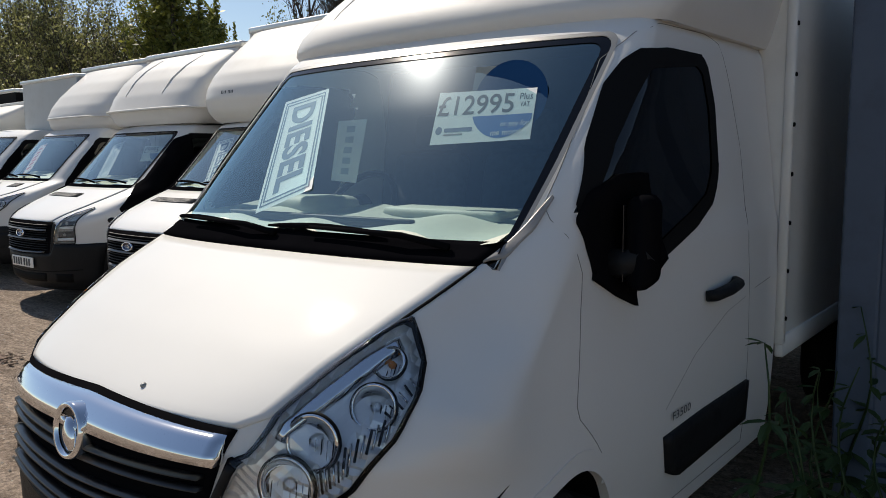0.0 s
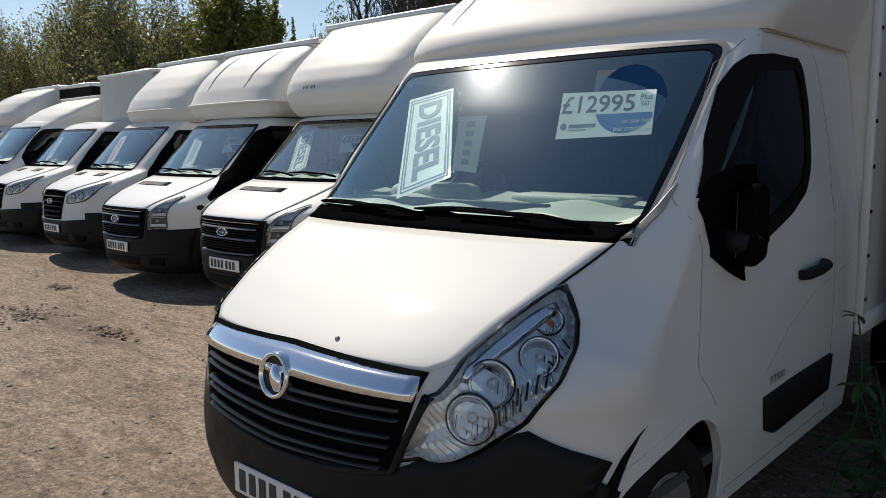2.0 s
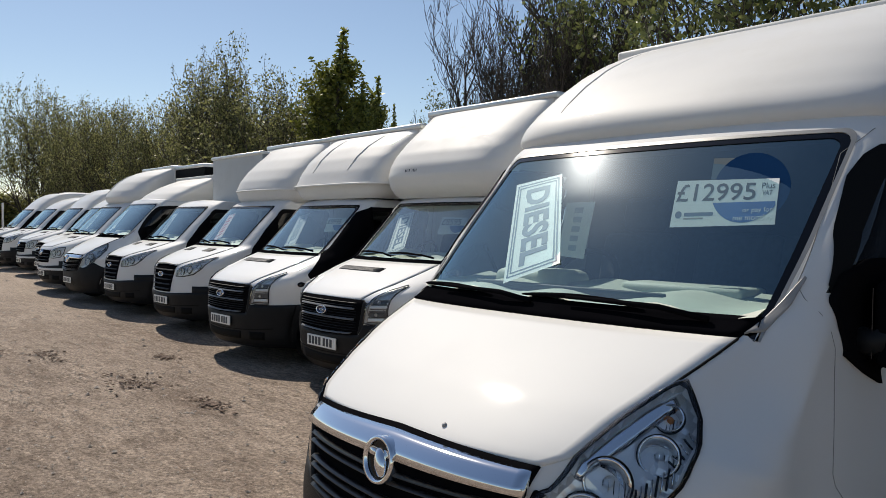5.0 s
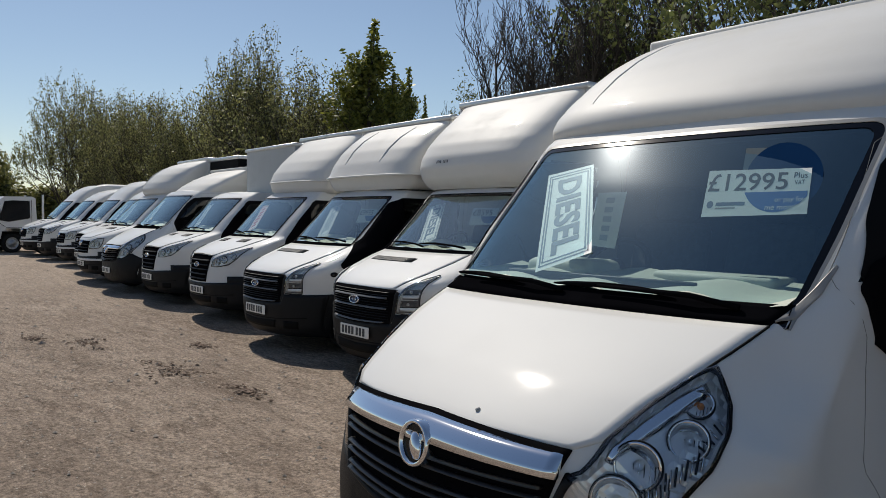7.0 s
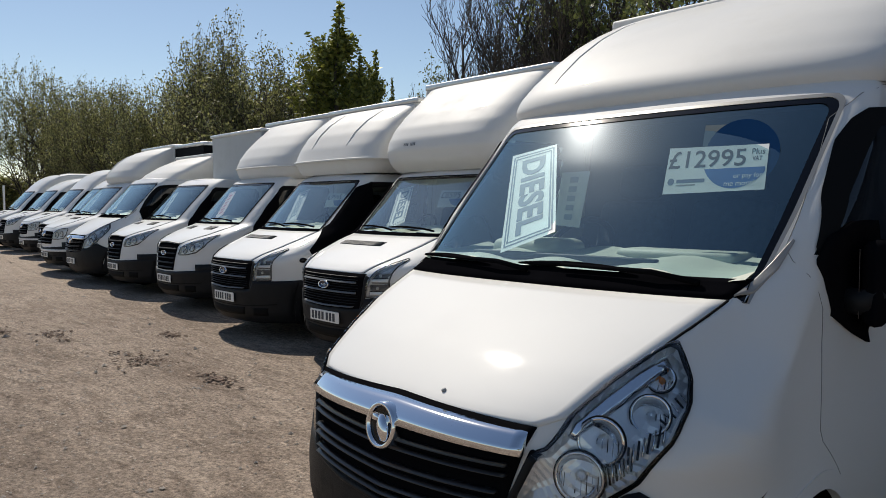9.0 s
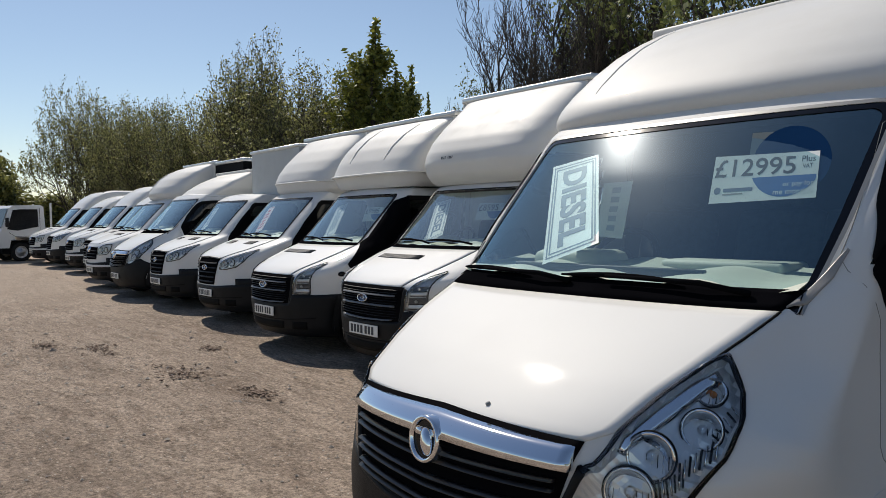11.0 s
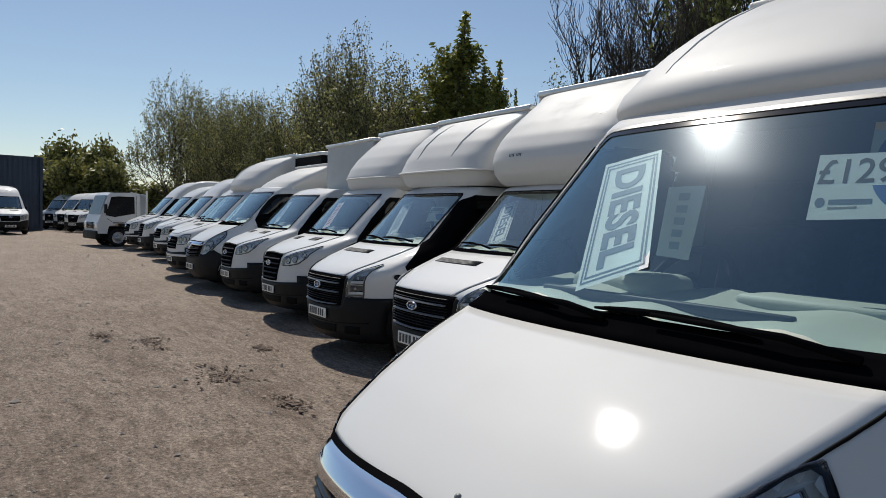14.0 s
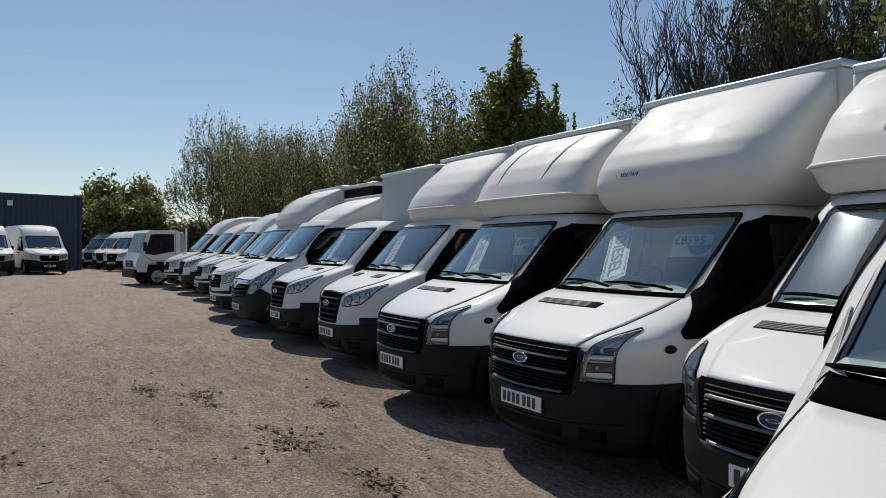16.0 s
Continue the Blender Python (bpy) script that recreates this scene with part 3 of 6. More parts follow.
        for (hy, hz) in s.get("handles", ()):
            h = part("door_handle", tube([sk.side(hy - 0.13, hz, 0.006, sg), sk.side(hy - 0.11, hz + 0.002, 0.03, sg), sk.side(hy, hz + 0.012, 0.04, sg), sk.side(hy + 0.10, hz + 0.02, 0.032, sg), sk.side(hy + 0.13, hz + 0.022, 0.006, sg)], [0.02, 0.023, 0.024, 0.024, 0.022], 8), PLASTIC, root, "black door handle")
            part("handle_cup", sk.sheet("s", [(hy - 0.09, hz - 0.045), (hy + 0.09, hz - 0.04)], [(hy - 0.07, hz + 0.055), (hy + 0.09, hz + 0.07)], 0.002, 5, 8, None, sg), paint, h)
        for low, high in s.get("bumper_side", ()):
            part("bumper_end", sk.sheet("s", low, high, 0.013, 8, 12, 0.0, sg), PLASTIC, root)
        for low, high in s.get("mouldings", ()):
            part("side_moulding", sk.sheet("s", low, high, 0.016, 6, 16, 0.0, sg), PLASTIC, root, "black plastic door moulding")
        # mirror on its arm
        my, mz = s["mirror"]
        my += s.get("left_mirror_back", 0.0) if sg < 0 else 0.0
        base = sk.side(my, mz, 0.0, sg)
        mir = part("door_mirror", tube([base, base + Vector((sg * 0.06, 0.01, 0.0)), base + Vector((sg * 0.10, 0.03, 0.04))], [0.05, 0.045, 0.04], 8), PLASTIC, root, "black door mirror folded in")
        mh = s.get("mirror_h", 0.30)
        turn = Matrix.Translation(base + Vector((sg * 0.075, 0.07, 0.06))) @ Matrix.Rotation(sg * 0.22, 4, "Z")
        shell = block(-0.042, 0.042, -0.09, 0.10, -mh / 2, mh / 2, 0.042, 3)
        shell.transform(turn)
        part("mirror_housing", shell, SATIN_BLACK, mir)
        mg = block(-0.045, -0.0425, -0.08, 0.09, -mh / 2 + 0.03, mh / 2 - 0.03) if sg > 0 else block(0.0425, 0.045, -0.08, 0.09, -mh / 2 + 0.03, mh / 2 - 0.03)
        mg.transform(turn)
        part("mirror_glass", mg, MIRROR_DARK, mir, smooth=False)
        if "sail" in s:
            lo, hi = s["sail"]
            part("window_sail", sk.sheet("s", lo, hi, 0.015, 14, 30, -0.01, sg), SATIN_BLACK, root, "black corner panel of the door")
        if "quarter" in s:
            lo, hi = s["quarter"]
            part("pillar_panel", sk.sheet("s", lo, hi, 0.003, 6, 12, 0.0, sg), GLOSSY, root, "black pillar panel")
        for (ry, rz, rr) in s.get("repeaters", ()):
            mm = sk.side(ry, rz, 0.0, sg)
            part("side_repeater", lathe([(rr, 0), (rr * 0.9, 0.014), (rr * 0.5, 0.02), (0.001, 0.022)], 20, Matrix.Translation(mm) @ Matrix.Rotation(sg * math.pi / 2, 4, "Y") @ Matrix.Rotation(math.pi / 2, 4, "Z"), 0.6), GLOSSY, root, "dark oval side repeater")

    # front panels
    bl = s["bonnet"]
    left = [(-x, z) for x, z in bl]
    part("bonnet", sk.sheet("f", left, bl, 0.005, 29, 18, 0.0), paint, root, "white bonnet")
    for sg in (1, -1):
        part("bonnet_gap", sk.line("f", s.get("bonnet_gap", bl), 0.002, s.get("gap", 0.0024), sg, 5, 24), SEAL, root)
        if "cowl_ends" in s:
            lo, hi = s["cowl_ends"]
            part("cowl_end", sk.sheet("f", lo, hi, 0.007, 8, 20, 0.0, sg), COWL_GREY, root, "satin grey plastic scuttle end")
            part("cowl_seam", sk.line("f", [(0.836, 1.303), (0.828, 1.322)], 0.0085, 0.002, sg, 4, 5), SEAL, root)
    part("bumper", sk.sheet("f", s["bumper"][0], s["bumper"][1], 0.014, 12, 60, 0.0), PLASTIC, root, "black plastic bumper")
    if s.get("intake"):
        x1, za, zb = s["intake"]
        # no depth here: near-black sheets and a bead give the hollows' shade
        part("air_intake", sk.sheet("f", [(-x1, za), (0, za - 0.012), (x1, za)], [(-x1 * 1.05, zb), (0, zb - 0.012), (x1 * 1.05, zb)], 0.0165, 4, 24, 0.006), SEAL, root, "dark lower air intake")
        part("bumper_groove", sk.line("f", [(-0.80, zb + 0.045), (-0.45, zb + 0.02), (0, zb + 0.012), (0.45, zb + 0.02), (0.80, zb + 0.045)], 0.0135, 0.005, 1, 5, 40), SEAL, root)
        for cx in (-0.62, 0.62):
            part("fog_recess", sk.sheet("f", [(cx - 0.09, za + 0.0), (cx + 0.09, za)], [(cx - 0.08, zb), (cx + 0.10, zb)], 0.0165, 4, 8, 0.006), SEAL, root)
    for lo, hi, mat, off in s.get("front_panels", ()):
        part("front_panel", sk.sheet("f", lo, hi, off, 6, 40, 0.0), mat, root)
    g = part("grille", sk.sheet("f", s["grille"][0], s["grille"][1], 0.008, 8, 40, 0.0), SATIN_BLACK, root, "black radiator grille")
    if "surround" in s:
        part("grille_surround", sk.line("f", s["surround"], 0.010, 0.013, 1, 8, 60), PLASTIC, g)
    for lo, hi, mat, off in s.get("bars", ()):
        part("grille_bar", sk.sheet("f", lo, hi, off, 4, 30, 0.004, 1, 0.032 if mat is CHROME else 0.012), mat, g)
    for lo, hi, bowls in s["lamps"]:
        for sg in (1, -1):
            back = sk.sheet("f", lo, hi, -0.032, 14, 46, 0.0, sg)
            back.verts.ensure_lookup_table()
            for i in range(1, 13):
                for j in range(1, 45):
                    back.verts[i * 46 + j].co.y += (0.0045 if j % 2 else -0.0045) * (1.0 if i < 6 else 0.15) + 0.006 * math.sin(i * 0.9)
            lamp = part("headlamp", back, REFLECTOR, root, "clear headlamp with chrome bowls", smooth=False)
            ring = list(lo) + list(reversed(hi))
            part("lamp_gasket", tube([sk.front(sg * x, z, 0.004) for x, z in resample(ring + ring[:1], 56)], s.get("gasket", 0.0035), 6, False), SEAL, lamp)
            part("lamp_bezel", outline_ring(sk, "f", ring, shrink(ring, s.get("bezel", 0.014)), 0.004, sg), SEAL if s.get("trim_line") else BAR_GREY, lamp)
            if s.get("trim_line"):
                part("inner_trim", sk.sheet("f", [(0.655, 0.955), (0.70, 1.03), (0.735, 1.09), (0.768, 1.145)], [(0.638, 0.955), (0.682, 1.045), (0.715, 1.10), (0.752, 1.148)], -0.012, 5, 24, -0.03, sg), CHROME, lamp, "bright curved lamp trim")
            part("lens", sk.sheet("f", lo, hi, 0.012, 12, 24, 0.0, sg), LENS, lamp, "clear plastic lens")
            # every other rib is near-black, so the ribbing's light and dark are coloured in
            for x0, z0, x1, z1, x2, z2, k in s.get("lamp_ribs", ()):
                for i in range(k):
                    f = i / (k - 1)
                    ax, az = x0 + (x1 - x0) * f, z0 + (z1 - z0) * f
                    part("reflector_rib", tube([sk.front(sg * ax, az, -0.02), sk.front(sg * (ax + x2), az + z2, -0.02)], 0.0035, 4), CHROME if i % 2 else SEAL, lamp)
            for x0, x1, z0, z1 in s.get("lamp_cells", ()) if not bowls else ():
                cell = part("lamp_cell", sk.sheet("f", [(x0 - 0.008, z0 - 0.009), (x1 + 0.008, z0 - 0.007)], [(x0 + 0.01, z1 + 0.009), (x1 + 0.016, z1 + 0.011)], -0.018, 3, 6, -0.03, sg), BAR_GREY, lamp, "grey square lamp surround")
                part("cell_reflector", sk.sheet("f", [(x0, z0), (x1, z0 + 0.002)], [(x0 + 0.018, z1), (x1 + 0.008, z1 + 0.002)], -0.008, 6, 10, -0.012, sg, 0.022), REFLECTOR, cell, "bright square reflector")
                part("cell_bar", tube([sk.front(sg * (x0 + 0.01), z0 + (z1 - z0) * 0.42, -0.003), sk.front(sg * (x1 + 0.004), z0 + (z1 - z0) * 0.5, -0.003)], 0.0045, 6), SEAL, cell)
                part("bulb", lathe([(0.016, 0.0), (0.014, 0.012), (0.006, 0.02), (0.001, 0.021)], 12, sk.frame_at(sg * (x0 + x1) / 2, z0 + (z1 - z0) * 0.74, -0.012)), REFLECTOR, cell)
            for x, z, r, b in bowls:
                lamp_bowl(lamp, sk, x, z, r, -0.012, b, sg)
    cz = s["cowl"]
    part("scuttle", sk.sheet("f", [(-s.get("scuttle_w", bx + 0.01), cz[0]), (s.get("scuttle_w", bx + 0.01), cz[0])], [(-bx + 0.01, cz[1]), (bx - 0.01, cz[1])], 0.008, 5, 40, 0.0), SCUTTLE, root, "black scuttle panel")
    # wipers lie along the foot of the screen
    for x0, x1, z0, z1 in s.get("wipers", ()):
        arm = part("wiper", tube([sk.front(x0, z0, 0.02), sk.front(x0 * 0.7 + x1 * 0.3, z0 * 0.5 + z1 * 0.5, 0.04), sk.front(x1, z1, 0.035)], [0.012, 0.011, 0.007], 6), SATIN_BLACK, root, "black wiper")
        xa, xb = x1 - (x1 - x0) * 0.55, x1 + (x1 - x0) * 0.42
        blade = tube([sk.front(xa + (xb - xa) * t, z1 + 0.004 + 0.008 * math.sin(t * 3.1), 0.02) for t in np.linspace(0, 1, 10)], [0.005, 0.008, 0.010, 0.011, 0.012, 0.012, 0.011, 0.010, 0.008, 0.004], 6)
        part("wiper_blade", blade, SATIN_BLACK, arm)
    if s.get("vent"):
        vx, vz0, vz1, vw = s["vent"]
        for cx in vx:
            v = part("bonnet_vent", sk.sheet("f", [(cx - vw, vz0), (cx + vw, vz0)], [(cx - vw, vz1), (cx + vw, vz1)], 0.009, 4, 10, 0.0), PLASTIC, root, "black bonnet air vent")
            for i in range(5):
                zz = vz0 + (vz1 - vz0) * (i + 0.5) / 5
                part("vent_slat", sk.sheet("f", [(cx - vw * 0.93, zz - 0.002), (cx + vw * 0.93, zz - 0.002)], [(cx - vw * 0.93, zz + 0.002), (cx + vw * 0.93, zz + 0.002)], 0.014, 2, 6, 0.008), VENT_GREY, v)
    if s.get("oval"):
        oz, ow = s["oval"]
        m = sk.frame_at(0, oz, 0.03)
        m = Matrix.Translation(m.translation) @ Matrix.Rotation(math.pi / 2 - 0.12, 4, "X")
        b = part("badge", lathe([(ow, -0.02), (ow, 0.0), (ow * 0.96, 0.008), (ow * 0.86, 0.008), (ow * 0.84, 0.003), (0.001, 0.004)], 36, m, 0.45), BADGE_BLUE, root, "oval dark blue badge with a chrome rim")
        part("badge_rim", lathe([(ow * 1.03, -0.004), (ow * 1.03, 0.008), (ow * 0.97, 0.012), (ow * 0.88, 0.0085)], 36, m, 0.45), CHROME, b)
        part("badge_stroke", lathe([(ow * 0.5, 0.004), (ow * 0.5, 0.007), (ow * 0.42, 0.008), (ow * 0.4, 0.004)], 20, m, 0.22), CHROME, b)
    if s.get("round"):
        oz, ow = s["round"]
        m = sk.frame_at(0, oz, 0.035)
        m = Matrix.Translation(m.translation) @ Matrix.Rotation(math.pi / 2 - 0.15, 4, "X")
        b = part("badge", lathe([(ow, -0.03), (ow, 0.004), (ow * 0.95, 0.014), (ow * 0.84, 0.014), (ow * 0.79, 0.004)], 40, m), CHROME, root, "round chrome badge")
        part("badge_field", lathe([(ow * 0.8, 0.002), (0.001, 0.003)], 30, m), GLOSSY, b)
        leaf = lathe([(ow * 0.36, 0.003), (ow * 0.33, 0.014), (ow * 0.15, 0.022), (0.001, 0.023)], 24, m @ Matrix.Translation((0.012, -0.006, 0)) @ Matrix.Rotation(0.35, 4, "Z") @ Matrix.Scale(1.7, 4, (0, 1, 0)))
        part("badge_emblem", leaf, CHROME, b)
        fl = block(-ow * 0.62, -ow * 0.22, ow * 0.12, ow * 0.42, 0.003, 0.012, 0.003, 1)
        fl.transform(m)
        part("badge_flag", fl, CHROME, b)
    number_plate(root, sk, s["plate"])
    # inside of the cab
    fy = sk.at(bz)[0]
    dt = bz + s.get("dash_up", 0.055)
    rows = []
    for yy, zz in ((fy + 0.075, dt - 0.035), (fy + 0.14, dt - 0.012), (fy + 0.35, dt + 0.0), (fy + 0.5, dt + 0.02), (fy + 0.58, dt - 0.03), (fy + 0.62, dt - 0.2), (fy + 0.6, dt - 0.5)):
        rows.append([Vector((u / 14 * (bx - 0.035), yy + 0.06 * (abs(u) / 14) ** 2, zz + 0.012 * math.cos(u * 0.8))) for u in range(-14, 15)])
    d = part("dashboard", grid(rows), s.get("dash", DASH), root, "grey plastic dashboard")
    part("vent_slot", block(-0.5, 0.45, fy + 0.17, fy + 0.20, dt - 0.02, dt + 0.012, 0.004, 1), DASH_DARK, d)
    part("dash_pod", block(-0.62, -0.2, fy + 0.38, fy + 0.62, dt - 0.06, dt + 0.055, 0.05, 3), s.get("dash", DASH), d)
    part("dash_tray", block(0.1, 0.62, fy + 0.40, fy + 0.60, dt - 0.06, dt + 0.03, 0.02, 2), s.get("dash", DASH), d)
    sw = Matrix.Translation((-0.41, fy + 0.78, dt - 0.03)) @ Matrix.Rotation(radians(55), 4, "X")
    ring = [Vector((0.2 * math.cos(a), 0.2 * math.sin(a), 0)) for a in np.linspace(0, 2 * math.pi, 33)]
    st = part("steering_wheel", tube([sw @ p for p in ring], 0.016, 8, False), PLASTIC, root, "black steering wheel")
    part("steering_hub", lathe([(0.07, -0.02), (0.08, 0.02), (0.05, 0.045), (0.001, 0.05)], 20, sw), PLASTIC, st)
    for a in (0, math.pi, -math.pi / 2):
        part("spoke", tube([sw @ Vector((0.05 * math.cos(a), 0.05 * math.sin(a), 0.02)), sw @ Vector((0.19 * math.cos(a), 0.19 * math.sin(a), 0))], [0.018, 0.014], 6), PLASTIC, st)
    for cx in (-0.45, 0.12, 0.55):
        sy = fy + 1.2
        seat = part("seat", block(cx - 0.23, cx + 0.23, sy - 0.5, sy, dt - 0.48, dt - 0.36, 0.05, 3), CLOTH, root, "dark cloth seat")
        back = block(cx - 0.22, cx + 0.22, -0.06, 0.06, 0, 0.62, 0.05, 3)
        back.transform(Matrix.Translation((0, sy, dt - 0.38)) @ Matrix.Rotation(radians(-14), 4, "X"))
        part("backrest", back, CLOTH, seat)
        head = block(cx - 0.13, cx + 0.13, -0.04, 0.05, 0.64, 0.82, 0.04, 3)
        head.transform(Matrix.Translation((0, sy, dt - 0.38)) @ Matrix.Rotation(radians(-14), 4, "X"))
        part("headrest", head, CLOTH, seat)
    W = sk.at(bz)[2] - 0.03
    wall_y = min(s["rear"] - 0.03, fy + 1.5)
    zs = np.linspace(0.5, z_hi - 0.04, 12)
    part("bulkhead", grid([[Vector((u * (sk.at(z)[2] - 0.05), wall_y, z)) for u in (-1, 0, 1)] for z in zs]), LINER, root, smooth=False)
    part("cab_floor", block(-W, W, fy - 0.1, wall_y, 0.48, 0.52), DASH_DARK, root, smooth=False)
    part("head_lining", block(-W + 0.26, W - 0.26, sk.at(tz)[0] + 0.25, wall_y, min(z_hi - 0.04, tz + 0.06), min(z_hi - 0.025, tz + 0.075)), LINER, root, smooth=False)
    part("underbody", block(-0.8, 0.8, 0.3, s["rear"], 0.28, 0.46, 0.02, 1), SEAL, root, smooth=False)
    # wheels
    for sg in (1, -1):
        wheel(root, sg * (sk.at(0.4)[2] - 0.11), ay, s["wheel"])
        wheel(root, sg * (sk.at(0.4)[2] - 0.11), s["rear_axle"], s["wheel"])
    # load body
    if "hood" in s:
        h = s["hood"]
        hs = Skin(h["table"], h["rear"], h.get("power", 2.6))
        bm = hs.shell(h["table"][0][0], h["table"][-1][0], (), (), 0.03)
        for v in bm.verts:
            v.co.y = min(v.co.y, h["rear"])
        hood = part("wind_deflector", bm, GRP, root, h.get("label", "moulded white wind deflector"))
        y0, ll, w = hs.at(h["table"][0][0])
        under = []
        for i in range(8):
            y = y0 + 0.002 + (h["rear"] - y0) * i / 7
            p = hs.side(y, h["table"][0][0])
            under.append([Vector((p.x * u / 6, y, p.z)) for u in range(-6, 7)])
        part("deflector_floor", grid(under), GRP, hood)
        for z, yy0, yy1, rad in h.get("lips", ()):
            half = [hs.front(x, z, 0.004) for x in np.linspace(0, hs.at(z)[2] * 0.85, 10)]
            half += [hs.side(y, z, 0.004) for y in np.linspace(half[-1].y + 0.03, yy1, 8)]
            pts = [Vector((-p.x, p.y, p.z)) for p in reversed(half[1:])] + half
            part("moulded_lip", tube(pts, rad, 6), GRP, hood)
        for x, za, zb, rad in h.get("ridges", ()):
            part("moulded_ridge", tube([hs.front(x + (z - za) * 0.08 * (1 if x > 0 else -1), z, rad * 0.1) for z in np.linspace(za, zb, 14)], [rad * min(1, 0.25 + 2.2 * min(t, 1 - t)) for t in np.linspace(0, 1, 14)], 8), GRP, hood)
        for x in h.get("feet", ()):
            part("deflector_bracket", block(x - 0.05, x + 0.05, y0 + 0.12, y0 + 0.24, h["table"][0][0] - 0.07, h["table"][0][0] + 0.01, 0.01, 1), PLASTIC, hood)
        for x, z in h.get("words", ()):
            for i, wd in enumerate((0.012, 0.008, 0.008, 0.012, 0.006, 0.012, 0.008, 0.012)):
                xx = x + i * 0.024 + (0.03 if i > 3 else 0)
                part("print_bar", hs.sheet("f", [(xx - wd * 0.6, z), (xx + wd * 0.6, z)], [(xx - wd * 0.6, z + 0.032), (xx + wd * 0.6, z + 0.032)], 0.003, 2, 2, None), INK, hood)
    if "box" in s:
        bxw, b0, b1, zb0, zb1 = s["box"]
        mat = s.get("box_mat", PANEL)
        box = part("load_body", block(-bxw, bxw, b0, b1, zb0, zb1, 0.006, 1), mat, root, "white panelled box body", smooth=False)
        rail = s.get("rail", ALU)
        part("top_rail", block(-bxw - 0.012, bxw + 0.012, b0 - 0.03, b0 + 0.04, zb1 - 0.05, zb1 + 0.02, 0.018, 2), rail, box)
        for sg in (1, -1):
            part("roof_rail", block(sg * bxw - 0.025, sg * bxw + 0.025, b0 - 0.03, b1, zb1 - 0.055, zb1 + 0.02, 0.018, 2), rail, box)
            part("corner_post", block(sg * bxw - 0.03, sg * bxw + 0.012, b0 - 0.012, b0 + 0.028, zb0, zb1 - 0.05, 0.008, 1), mat, box)
            part("side_rail", block(sg * bxw - 0.03, sg * bxw + 0.012, b0, b1, zb0 - 0.06, zb0 + 0.04, 0.006, 1), rail, box)
            if s.get("rivets"):
                for z in np.arange(zb0 + 0.12, zb1 - 0.1, 0.215):
                    part("rivet", lathe([(0.011, 0), (0.009, 0.006), (0.001, 0.008)], 10, Matrix.Translation((sg * (bxw + 0.012), b0 + 0.008, z)) @ Matrix.Rotation(sg * math.pi / 2, 4, "Y")), SEAL, box)
        part("chassis", block(-0.45, 0.45, s["rear"] - 0.3, b1, 0.45, 0.66, 0.01, 1), SEAL, root, smooth=False)
    for nm, bm, mat in s.get("extras", lambda k: ())(sk):
        part(nm, bm, mat, root)
    return root, sk


